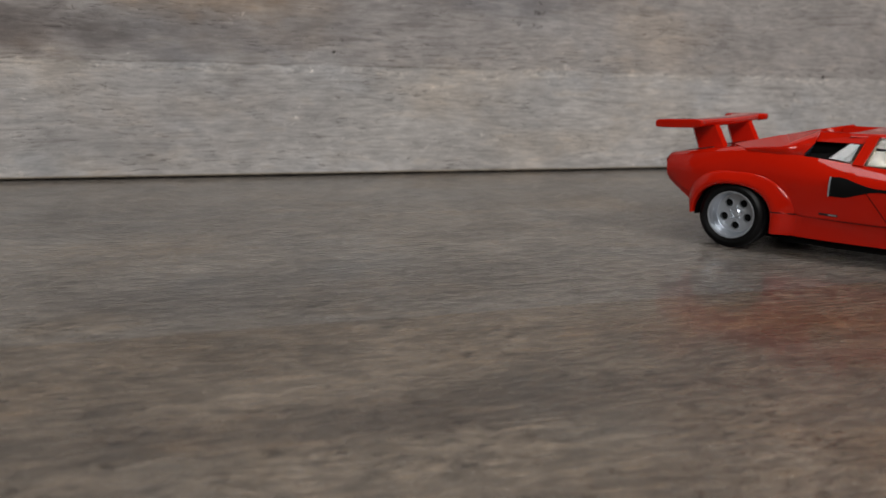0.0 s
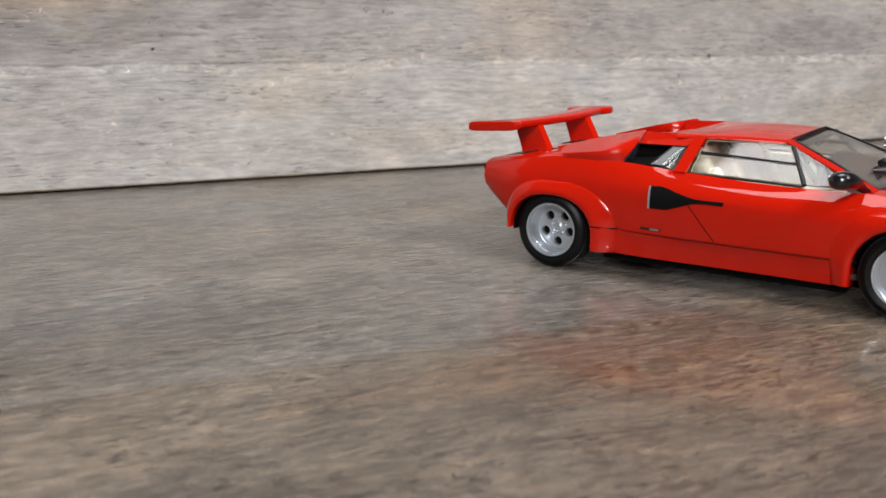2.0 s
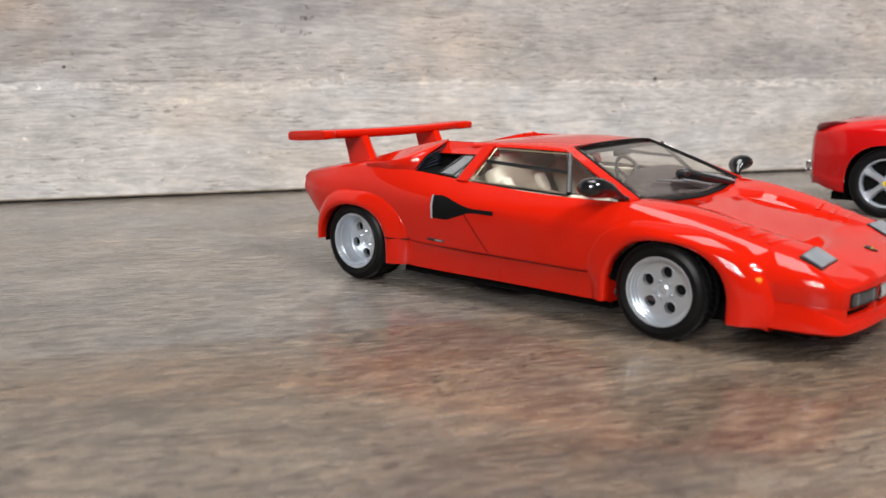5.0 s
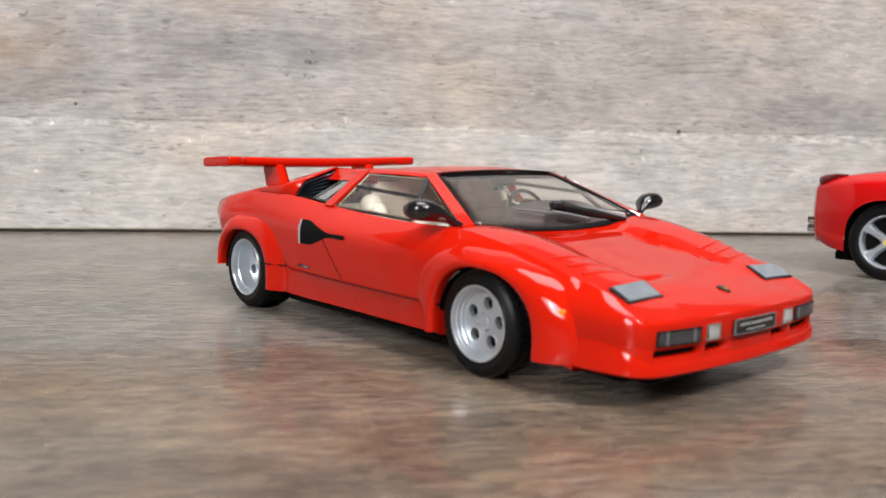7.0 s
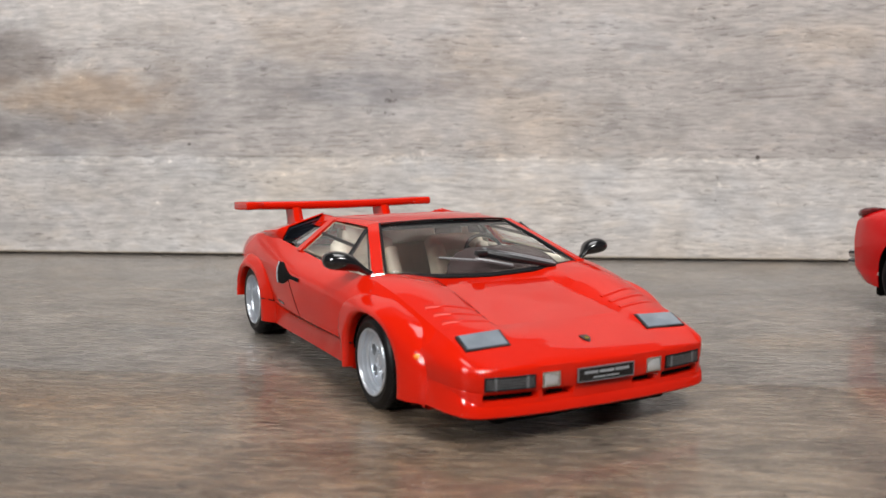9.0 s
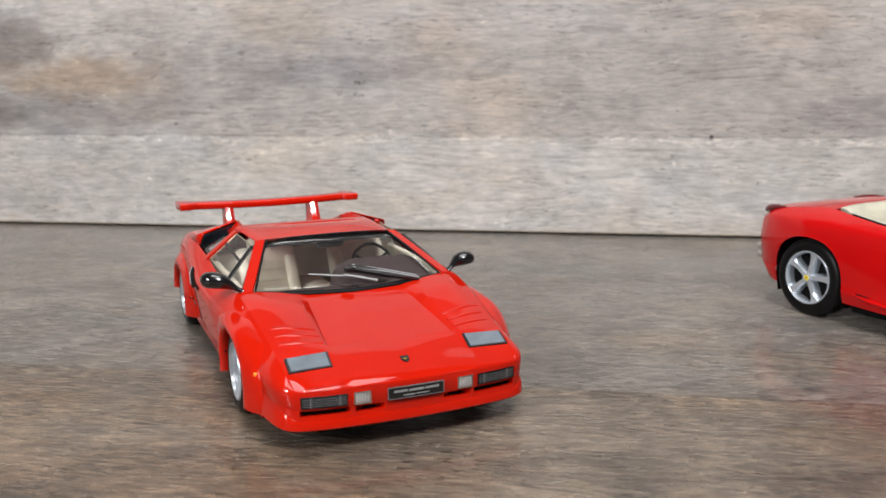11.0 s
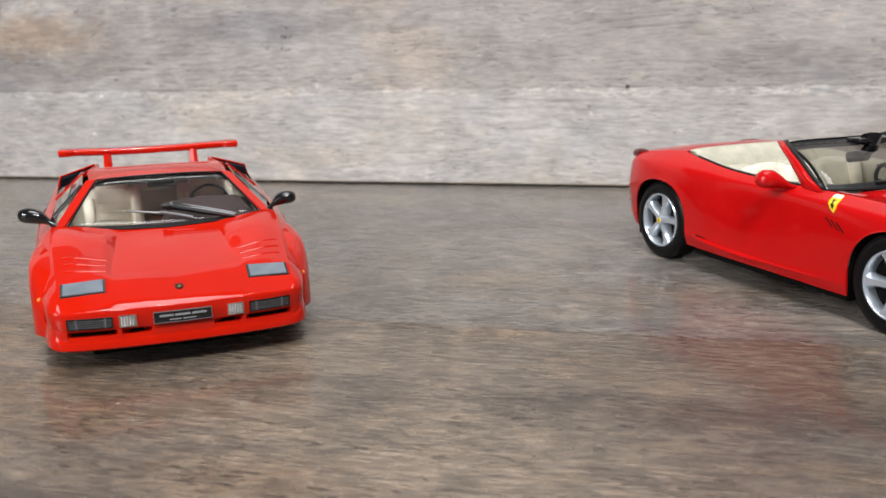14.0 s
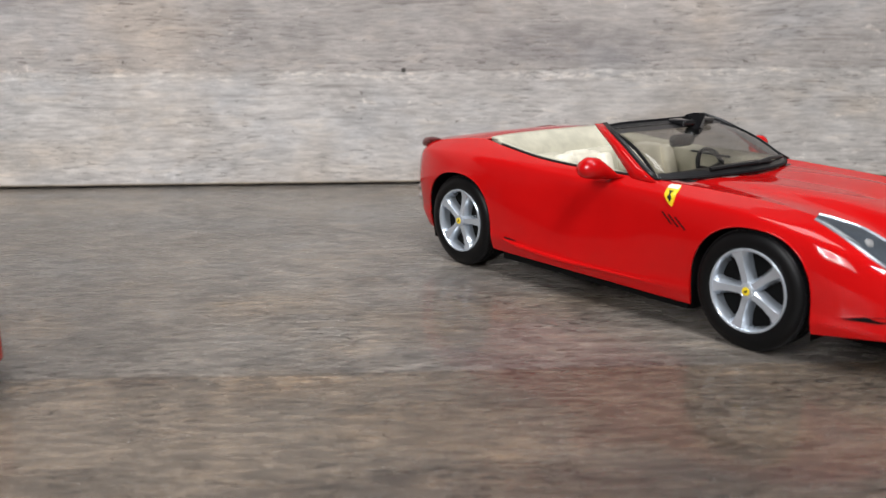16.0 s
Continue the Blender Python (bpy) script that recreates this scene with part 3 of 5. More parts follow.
grid(bm, [nose_row(0.236, -0.012, 0.33), nose_row(0.231, 0.004, 0.30), nose_row(0.215, 0.014, 0.25), nose_row(0.178, 0.018, 0.185), nose_row(0.168, 0.008, 0.175), nose_row(0.165, -0.10, 0.172)])
part("front_lip", mirrored(bm), red, wedge, angle=40)
for side in (-1, 1):
    for y0, y1 in ((0.44, 0.72), (0.235, 0.365)):
        bm = bmesh.new()
        pts = [(x - 0.040, y, z) for x, y, z in nose_row(0.2755, 0.0) if y0 <= y <= y1]
        tube(bm, flipped(pts, side), 0.0155, 8)
        part("air_slot", bm, under, wedge)


def front_at(y):
    """The nose's foremost x at a half width."""
    return float(np.interp(abs(y), [p.y for p in plan], [p.x for p in plan]))


def nose_panel(bm, y0, y1, z0, z1, out, depth, n=6):
    """A curved plate lying on the band of the nose."""
    ys = np.linspace(y0, y1, n)
    outline = [(front_at(y) + out, y, z1) for y in ys] + [(front_at(y) + out, y, z0) for y in ys[::-1]]
    top = [(front_at(y) + out, y, z1) for y in ys]
    low = [(front_at(y) + out, y, z0) for y in ys]
    back = [(front_at(y) + out - depth, y, z0) for y in ys]
    back_top = [(front_at(y) + out - depth, y, z1) for y in ys]
    grid(bm, [back_top, top, low, back, back_top])
    for i in (0, -1):
        bm.faces.new([bm.verts.new(q[i]) for q in (top, low, back, back_top)])
    return bm


for side in (-1, 1):
    grille = part("grille", nose_panel(bmesh.new(), 0.445 * side, 0.73 * side, 0.318, 0.388, 0.0135, 0.02), black, wedge)
    for z in (0.330, 0.344, 0.358, 0.372):
        part("slat", nose_panel(bmesh.new(), 0.455 * side, 0.72 * side, z - 0.0014, z + 0.0014, 0.0165, 0.006), dark_grey, grille)
    for y in (0.492, 0.672):
        part("upright", nose_panel(bmesh.new(), (y - 0.005) * side, (y + 0.005) * side, 0.322, 0.384, 0.0175, 0.006, 2), dark_grey, grille)
    part("grille_frame", tube(bmesh.new(), [(front_at(y) + 0.014, y * side, z) for y, z in ((0.445, 0.318), (0.59, 0.318), (0.73, 0.318), (0.73, 0.388), (0.59, 0.388), (0.445, 0.388))], 0.0035, 5, closed=True), trim_black, grille)
    lamp = part("fog_lamp", nose_panel(bmesh.new(), 0.295 * side, 0.405 * side, 0.312, 0.394, 0.016, 0.03), chrome, wedge)
    bm = bmesh.new()
    ribs = [(front_at(0.35) + 0.019 + 0.006 * (k % 2), (0.305 + 0.009 * k) * side) for k in range(11)]
    grid(bm, [[(x - 0.004 * (z < 0.33 or z > 0.37), y, z) for x, y in ribs] for z in (0.320, 0.335, 0.353, 0.371, 0.386)])
    part("lens", bm, clear_lens, lamp, angle=10)
plate = part("name_plate", nose_panel(bmesh.new(), -0.185, 0.185, 0.318, 0.392, 0.026, 0.03), gloss_black, wedge, "black plate with two rows of grey lettering")
frame_bm = bmesh.new()
for y0, y1, z0, z1 in ((-0.19, 0.19, 0.390, 0.394), (-0.19, 0.19, 0.316, 0.320), (-0.19, -0.186, 0.316, 0.394), (0.186, 0.19, 0.316, 0.394)):
    nose_panel(frame_bm, y0, y1, z0, z1, 0.029, 0.01, 4)
part("plate_frame", frame_bm, dark_grey, plate)
for y0, y1, z0, z1 in ((-0.15, -0.06, 0.358, 0.373), (-0.05, 0.05, 0.358, 0.372), (0.06, 0.155, 0.358, 0.373), (-0.09, -0.01, 0.332, 0.340), (0.0, 0.085, 0.332, 0.340)):
    part("lettering", nose_panel(bmesh.new(), y0, y1, z0, z1, 0.0275, 0.004, 4), plate_grey, plate)

# lamps let into the wing crowns, with black frames
for side in (-1, 1):
    quad = [(0.705, 0.475, 0.569), (0.715, 0.760, 0.560), (0.832, 0.760, 0.504), (0.825, 0.475, 0.507)]
    quad = [(x, y, z + 0.004) for x, y, z in quad]
    if side < 0:
        quad = flipped(quad, -1)[::-1]
    c = sum((Vector(q) for q in quad), Vector()) / 4
    lamp = part("headlamp", slab(bmesh.new(), quad, (0, 0, -0.03)), black, wedge)
    inner = [c + (Vector(q) - c) * 0.89 + Vector((0.002, 0, 0.005)) for q in quad]
    part("lens", slab(bmesh.new(), inner, (0, 0, -0.02)), grey_lens, lamp)
    part("side_marker", block(bmesh.new(), (0.535, side * 0.908 - 0.02, 0.418), (0.578, side * 0.908 + 0.016, 0.448), 0.012), amber, wedge)
    for k in (20, 23, 26):
        ridge = [(x, y, z - 0.0312) for x, y, z in hood_rows[k][2:9]]
        part("crown_ridge", tube(bmesh.new(), flipped(ridge, side), 0.035, 24), red, bonnet, angle=80)
# badge on the bonnet
bm = bmesh.new()
outline = [(0.835, -0.028, 0.519), (0.835, 0.028, 0.519), (0.872, 0.026, 0.509), (0.902, 0.0, 0.500), (0.872, -0.026, 0.509)]
badge = part("badge", slab(bm, outline, (0.001, 0, -0.012)), black, wedge, "small black shield with a yellow spot")
part("badge_spot", lathe(bmesh.new(), [(0.0, 0.0), (0.011, 0.0), (0.011, -0.004)], 12), yellow, badge).matrix_local = Matrix.Translation(Vector((0.868, 0, 0.5115)) * S) @ pose(0, 0, 0, 75, 0, 90)

# wheel-arch flares
def flank(x, z):
    """The body's half width at a length and height, on into the nose."""
    if x > 0.55:
        low = float(np.interp(x, [0.55, 0.72, 0.85, 0.925], [0.900, 0.872, 0.842, 0.805])) + 0.006
        y, top = belt_front(x)
        return low + (y - low) * max(0.0, min(1.0, (z - 0.44) / (top - 0.44)))
    return side_point(max(x, -3.1), min(max(z, 0.2), 0.7), 0.0)[1]


def flare(arch, name, y_lip, reach, a0, a1, back, tuck=0.0):
    """A bulging band round a wheel opening; reach: its width in front, over and behind."""
    xc, zc, a_back, b, a_front = arch
    for side in (-1, 1):
        bm, rows = bmesh.new(), []
        for k in range(33):
            t = radians(a0 + (a1 - a0) * k / 32)
            c, s = math.cos(t), math.sin(t)
            e, a = 2 / 2.3, a_front if c > 0 else a_back
            px, pz = a * math.copysign(abs(c) ** e, c), b * math.copysign(abs(s) ** e, s)
            if s < 0:
                px, pz = a * math.copysign(1, c), b * s * 1.1
            lip_y = y_lip - tuck * max(c, 0) ** 2
            wide = (0.14 + (reach[0] - 0.14) * (1 - max(s, 0) ** 0.7)) * max(c, 0) ** 1.5 + reach[1] * max(s, 0) + reach[2] * max(-c, 0) ** 1.2
            ox, oz = wide * (c if abs(c) > 0.3 or s > 0 else math.copysign(0.3, c)), wide * max(s, -0.05) * 0.85
            blend = 0.6 * max(c, 0) ** 0.7 * (1 - max(s, 0) ** 1.5) if tuck else 0.0
            row = []
            for f, out in ((-0.02, -0.07), (-0.02, -0.035), (0.0, -0.018), (0.06, -0.006), (0.14, 0.0), (0.28, 0.002), (0.42, 0.002), (0.58, 0.0), (0.72, 0.0), (0.84, 0.0), (0.93, 0.0), (1.0, -0.004)):
                x, z = xc + px + ox * f, zc + pz + oz * f
                z = min(z, belt_front(x)[1] - 0.02)
                body = flank(x, z)
                q = max(0.0, (f - 0.12) / 0.88)
                swell = (1 - q ** 1.6) ** 0.85 * (1 - blend) + (1 - q ** 1.25) * blend
                y = body + (lip_y - body + 0.004) * swell + out
                row.append((x, max(y, body - 0.006 if f > 0.9 else 0), max(z, back if c < 0 else 0.178)))
            rows.append(row)
        grid(bm, [flipped(r, side) for r in rows])
        part(name, bm, red, wedge, angle=50)
        if back > 0.2:
            seam = [(x, flank(x, 0.362) + e, 0.362) for x, e in ((xc + a_front, y_lip - flank(xc + a_front, 0.362)), (xc + a_front + 0.05, y_lip + 0.006 - flank(xc + a_front + 0.05, 0.362)), (xc + a_front + 0.12, 0.034), (xc + a_front + 0.17, 0.018), (xc + a_front + 0.20, 0.002))]
            part("flare_seam", tube(bmesh.new(), flipped(seam, side), 0.005, 5), under, wedge)
        # dark inner lining
        bm = bmesh.new()
        ring = [(xc + (a_front if math.cos(t) > 0 else a_back) * math.cos(t), zc + b * math.sin(t)) for t in np.linspace(radians(-12), radians(184), 30)]
        grid(bm, [[(x, (y_lip - 0.06) * side, z) for x, z in ring], [(x, 0.5 * side, z) for x, z in ring]])
        bm.faces.new([bm.verts.new((x, 0.52 * side, z)) for x, z in ring])
        part("wheel_lining", bm, under, wedge)


flare(FRONT_ARCH, "front_flare", 0.99, (0.24, 0.11, 0.12), -17, 194, 0.18, 0.015)
flare(REAR_ARCH, "rear_flare", 1.005, (0.20, 0.125, 0.07), -17, 186, 0.275)

# rear deck, tail and engine cover
D_MID = along([(-3.13, 0.0, 0.76), (-2.9, 0.0, 0.80), (-2.4, 0.0, 0.885), (-1.9, 0.0, 0.965), (-1.62, 0.0, 1.03)])
D_IN = along([(-3.13, 0.40, 0.757), (-2.9, 0.42, 0.80), (-2.4, 0.46, 0.885), (-1.9, 0.50, 0.965), (-1.62, 0.52, 1.02)])
bm, rows = bmesh.new(), []
for x in np.linspace(-3.13, -1.62, 41):
    b = W_BELT(x)
    rows.append([(x, *D_MID(x)), (x, *D_IN(x)), (x, b[0] - 0.10, b[1] + 0.028 * min(1, max(0, (-1.7 - x) * 4))), (x, b[0] - 0.03, b[1] + 0.016), (x, *b)])
grid(bm, [r[:2] for r in rows])
grid(bm, [r[1:] for r in rows if r[0][0] < -1.92])
tail_edge = rows[0]
deck = part("rear_deck", mirrored(bm), red, wedge, angle=35)
bm = bmesh.new()
edge = wedge_section(-3.13)
low = [p for p in edge][: len(tail_edge) + 12]
face_rows = []
for q in (0.0, 0.25, 1.0):
    row = []
    for x, y, z in tail_edge:
        row.append((-3.13 - 0.02 * (q == 0.25), y * (1 + 0.02 * (q == 0.25)), z - (z - 0.60) * q))
    face_rows.append(row)
face_rows.append([(-2.93, y * 1.05, 0.42) for x, y, z in tail_edge])
face_rows.append([(-2.80, y * 1.05, 0.30) for x, y, z in tail_edge])
grid(bm, face_rows)
part("tail_panel", mirrored(bm), red, wedge)
part("engine_grille", slab(bmesh.new(), [(-3.06, -0.62, 0.778), (-3.06, -0.36, 0.778), (-2.84, -0.36, 0.822), (-2.84, -0.70, 0.818)], (0, 0, -0.012)), black, deck)
part("engine_grille", slab(bmesh.new(), [(-3.06, 0.36, 0.778), (-3.06, 0.62, 0.778), (-2.84, 0.70, 0.818), (-2.84, 0.36, 0.822)], (0, 0, -0.012)), black, deck)
for k in range(6):
    x = -2.3 + k * 0.1
    part("vent_slat", block(bmesh.new(), (x, -0.33, D_MID(x)[1] + 0.002), (x + 0.05, 0.33, D_MID(x)[1] + 0.012), 0.004), red, deck)
for y in (-0.44, 0.44):
    part("deck_line", tube(bmesh.new(), [(x, y, D_IN(x)[1] + 0.001) for x in np.linspace(-2.85, -2.0, 12)], 0.005, 5), under, deck)

# air-intake boxes on the shoulders, with black louvres
for side in (-1, 1):
    top_in, top_out, low_out, low_in = (-1.90, 0.535, 1.036), (-1.86, 0.838, 0.946), (-1.95, 0.872, 0.822), (-1.96, 0.56, 0.83)
    back_in, back_out, back_low = (-2.62, 0.56, 0.868), (-2.42, 0.858, 0.864), (-2.38, 0.886, 0.845)
    mid_in, mid_out = (-2.25, 0.545, 0.962), (-2.14, 0.850, 0.892)
    bm = bmesh.new()
    faces = ([top_in, top_out, mid_out, mid_in], [mid_in, mid_out, back_out, back_in], [top_out, low_out, (-2.15, 0.884, 0.838), mid_out], [mid_out, (-2.15, 0.884, 0.838), back_low, back_out],
             [top_in, mid_in, (-2.25, 0.54, 0.86), (-1.965, 0.53, 0.86)], [mid_in, back_in, (-2.62, 0.55, 0.84), (-2.25, 0.54, 0.86)], [back_in, back_out, back_low, (-2.62, 0.55, 0.84)])
    for f in faces:
        bm.faces.new([bm.verts.new(p) for p in flipped(f, side)])
    box = part("air_intake", bm, red, wedge, angle=25, thick=0.013)
    inset = 0.03
    back = [(x - inset, y, z) for x, y, z in (top_in, top_out, low_out, low_in)]
    bm = bmesh.new()
    bm.faces.new([bm.verts.new(p) for p in flipped(back, side)])
    part("intake_back", bm, under, box)
    for k in range(6):
        t = (k + 0.6) / 6.4
        a = Vector(low_in).lerp(Vector(top_in), t)
        b = Vector(low_out).lerp(Vector(top_out), t)
        a, b = a.lerp(b, 0.03), a.lerp(b, 0.97)
        quad = [p + Vector((0.004, 0, 0)) for p in (a, b, b + Vector((-0.016, 0, -0.024)), a + Vector((-0.016, 0, -0.024)))]
        part("louvre", slab(bmesh.new(), flipped(quad, side), (0.0, 0.0, -0.012)), sheen_black, box)
    # the dark scoop floor in front of the louvres
    bm = bmesh.new()
    grid(bm, [flipped(r, side) for r in ([(-1.93, 0.56, 0.85), (-1.93, 0.86, 0.838)], [(-1.70, 0.60, 0.88), (-1.72, 0.855, 0.825)], [(-1.50, 0.655, 0.985), (-1.62, 0.852, 0.818)])])
    grid(bm, [flipped(r, side) for r in ([(-1.97, 0.565, 0.83), (-1.62, 0.60, 0.86), (-1.50, 0.66, 0.985)], [(-1.97, 0.515, 1.0), (-1.7, 0.53, 1.015), (-1.52, 0.57, 1.022)])])
    part("scoop_floor", bm, under, wedge)

# rear wing on two struts


def boxy(t, p=0.45):
    """A point on a rounded rectangle's unit outline."""
    c, s = math.cos(t), math.sin(t)
    return math.copysign(abs(c) ** p, c), math.copysign(abs(s) ** p, s)


WING = [(0.0, -3.10, -2.83), (0.40, -3.13, -2.84), (0.70, -3.17, -2.86), (0.80, -3.19, -2.86)]
bm, rows = bmesh.new(), []
for y, xr, xf in [(-y, a, b) for y, a, b in WING[:0:-1]] + WING:
    lift = 0.010 * (abs(y) / 0.8) ** 2
    ring = []
    for t in np.linspace(0, 2 * math.pi, 24, endpoint=False):
        c, s = boxy(t, 0.6)
        ring.append(((xr + xf) / 2 + (xf - xr) / 2 * c, y, 1.024 + lift + 0.040 * s + 0.012 * c))
    rows.append(ring)
made = grid(bm, rows, close=True)
wing = part("rear_wing_blade", bm, red, wedge, angle=50)
for side in (-1, 1):
    bm, rows = bmesh.new(), []
    for y, fat, x0, x1 in ((0.74, 0.033, -3.185, -2.86), (0.775, 0.036, -3.235, -2.83), (0.80, 0.038, -3.245, -2.82), (0.885, 0.039, -3.25, -2.82), (0.897, 0.036, -3.245, -2.825), (0.90, 0.028, -3.23, -2.84)):
        rows.append([((x0 + x1) / 2 + (x1 - x0) / 2 * c, y * side, 1.034 + fat * s + 0.012 * c) for c, s in (boxy(t, 0.36) for t in np.linspace(0, 2 * math.pi, 32, endpoint=False))])
    made = grid(bm, rows, close=True)
    bm.faces.new(made[-1])
    part("wing_tip", bm, red, wing, angle=50)
    bm = bmesh.new()
    rows = []
    for f in np.linspace(0, 1, 7):
        x0, x1 = -3.01 - 0.09 * f, -2.70 - 0.13 * f
        z = 0.775 + 0.245 * f
        fat = 0.040 + 0.018 * (1 - f) ** 4
        rows.append([(x, side * (0.43 + y), z) for x, y in ((x0, 0), (x0 + 0.03, fat), (x1 - 0.03, fat), (x1, 0), (x1 - 0.03, -fat), (x0 + 0.03, -fat))])
    grid(bm, rows, close=True)
    part("wing_strut", bm, red, wing)

# roof, pillars and glass of the sports car
bm, rows = bmesh.new(), []
for k in range(13):
    s = k / 12
    x = -0.845 - 0.80 * s
    z_mid, z_edge = 1.048 + 0.022 * math.sin(math.pi * min(1, s * 1.1)) - 0.012 * s, 1.030 + 0.008 * math.sin(math.pi * s)
    half = 0.515 + 0.045 * s
    rows.append([(x + 0.015 * (1 - f * f), half * f, z_mid + (z_edge - z_mid) * f**3) for f in (0, 0.25, 0.5, 0.75, 0.92, 1.0)] + [(x, half + 0.035, z_edge - 0.012), (x, half + 0.045, z_edge - 0.024)])
grid(bm, rows)
part("roof", mirrored(bm), red, wedge, angle=40)


def pillar(name, ends, wide, thick, side, material=red):
    """A flat bar between two points."""
    a, b = (Vector(p) for p in flipped(ends, side))
    bm, rows = bmesh.new(), []
    w, t = Vector(flipped([wide], side)[0]), Vector(flipped([thick], side)[0])
    for f in np.linspace(0, 1, 6):
        p = a.lerp(b, f)
        rows.append([p - w / 2, p - w / 2 + t, p + w / 2 + t, p + w / 2])
    made = grid(bm, rows, close=True)
    bm.faces.new(made[0]), bm.faces.new(made[-1])
    return part(name, bm, material, wedge)


for side in (-1, 1):
    pillar("windscreen_pillar", [(-0.250, 0.785, 0.760), (-0.865, 0.548, 1.017)], (-0.015, 0.075, -0.01), (-0.01, 0.0, 0.018), side)
    pillar("rear_pillar", [(-1.50, 0.868, 0.795), (-1.455, 0.615, 1.017)], (-0.085, 0.0, 0.0), (0.0, 0.018, 0.01), side)
    bm = bmesh.new()
    slab(bm, flipped([(-1.47, 0.575, 1.032), (-1.98, 0.535, 1.022), (-2.0, 0.60, 0.945), (-1.53, 0.675, 0.960)], side), (0, -0.02 * side, -0.01))
    part("buttress", bm, red, wedge)
    bm = bmesh.new()
    slab(bm, flipped([(-1.45, 0.56, 1.034), (-1.98, 0.515, 1.026), (-1.98, 0.495, 0.92), (-1.45, 0.535, 0.94)], side), (0, -0.012 * side, 0))
    part("deck_side", bm, red, wedge)

    # windscreen corners, side glass with gilt frames
    glassy = {"quarter_light": [(-0.345, 0.805, 0.778), (-0.66, 0.845, 0.783), (-0.80, 0.625, 0.998), (-0.875, 0.588, 1.003)],
              "side_window": [(-0.685, 0.85, 0.784), (-1.43, 0.853, 0.807), (-1.395, 0.632, 1.006), (-0.83, 0.618, 1.0)],
              "rear_side_window": [(-1.570, 0.852, 0.815), (-1.735, 0.847, 0.834), (-1.625, 0.70, 0.952), (-1.535, 0.69, 0.955)]}
    for name, quad in glassy.items():
        bm = bmesh.new()
        slab(bm, flipped(quad, side), (0, 0.006 * side, 0.004))
        pane = part(name, bm, clear, wedge)
        pane.visible_shadow = False
        loop = quad
        trim = gold if name == "side_window" else black
        part("window_frame", tube(bmesh.new(), flipped([tuple(p) for q, r in zip(loop, loop[1:] + loop[:1]) for p in (q, Vector(q).lerp(Vector(r), 0.5))], side), 0.0048, 6, closed=True), trim, pane)
        if name == "rear_side_window":
            part("quarter_trim", slab(bmesh.new(), flipped([(x, y - 0.03, z) for x, y, z in quad], side), (0, -0.01 * side, 0)), plate_grey, pane)
        if name == "side_window":
            rubber_line = [(x, y + 0.004, z - 0.012) for x, y, z in (quad[0], Vector(quad[0]).lerp(Vector(quad[1]), 0.5), quad[1])]
            part("window_rubber", tube(bmesh.new(), flipped(rubber_line, side), 0.008, 6), black, pane)
            lo, hi = (Vector(quad[0]).lerp(Vector(quad[3]), 0.52), Vector(quad[1]).lerp(Vector(quad[2]), 0.60))
            part("glazing_bar", tube(bmesh.new(), flipped([lo, hi], side), 0.013, 6), black, pane)
    part("window_post", tube(bmesh.new(), flipped([(-0.672, 0.853, 0.782), (-0.815, 0.624, 1.0)], side), 0.016, 6), black, wedge)

    # side duct: black wedge in the flank with a silver rear lip
    upper = along([(-1.665, 0.702), (-1.60, 0.705), (-1.46, 0.672), (-1.36, 0.648), (-1.137, 0.643)])
    lower = along([(-1.665, 0.548), (-1.56, 0.548), (-1.45, 0.578), (-1.34, 0.612), (-1.137, 0.617)])
    bm = bmesh.new()
    grid(bm, [flipped([side_point(x, upper(x)[0], -0.012)] + [side_point(x, upper(x)[0] + (lower(x)[0] - upper(x)[0]) * f, 0.007) for f in (0, 0.25, 0.5, 0.75, 1)] + [side_point(x, lower(x)[0], -0.012)], side) for x in np.linspace(-1.665, -1.137, 24)])
    duct = part("side_duct", bm, under, wedge, angle=50)
    part("duct_lip", tube(bmesh.new(), flipped([side_point(-1.668, z, 0.006) for z in (0.545, 0.6, 0.65, 0.703)], side), 0.008, 6), silver, duct)
    script = [side_point(-1.73, 0.402, 0.004), side_point(-1.58, 0.400, 0.004), side_point(-1.58, 0.383, 0.004), side_point(-1.73, 0.385, 0.004)]
    emblem = part("side_badge", slab(bmesh.new(), flipped(script, side), (0, -0.006 * side, 0)), black, wedge)
    bars = [side_point(-1.655, 0.399, 0.006), side_point(-1.59, 0.398, 0.006), side_point(-1.59, 0.387, 0.006), side_point(-1.655, 0.387, 0.006)]
    part("lettering", slab(bmesh.new(), flipped(bars, side), (0, -0.004 * side, 0)), plate_grey, emblem)

    # door mirror on a stalk
    bm = bmesh.new()
    shape = [(-0.30, 0.80, 0.776, 0.026), (-0.32, 0.84, 0.800, 0.030), (-0.345, 0.875, 0.828, 0.044), (-0.36, 0.905, 0.846, 0.062), (-0.37, 0.95, 0.858, 0.074), (-0.375, 1.0, 0.865, 0.077), (-0.38, 1.045, 0.866, 0.070), (-0.382, 1.075, 0.866, 0.050), (-0.384, 1.088, 0.866, 0.012)]
    ahead = 0.06 if side > 0 else -0.04
    rows = [[(x + ahead * (y - 0.8) / 0.25 + 1.15 * r * math.cos(t), y * side, z + 0.85 * r * math.sin(t)) for t in np.linspace(0, 2 * math.pi, 14, endpoint=False)] for x, y, z, r in [(x, 0.8 + (y - 0.8) * (0.86 if side > 0 else 1.0), z - 0.008, r * (0.86 if side > 0 else 0.95)) for x, y, z, r in shape]]
    made = grid(bm, rows, close=True)
    bm.faces.new(made[0]), bm.faces.new(made[-1])
    part("door_mirror", bm, gloss_black, wedge, angle=60)


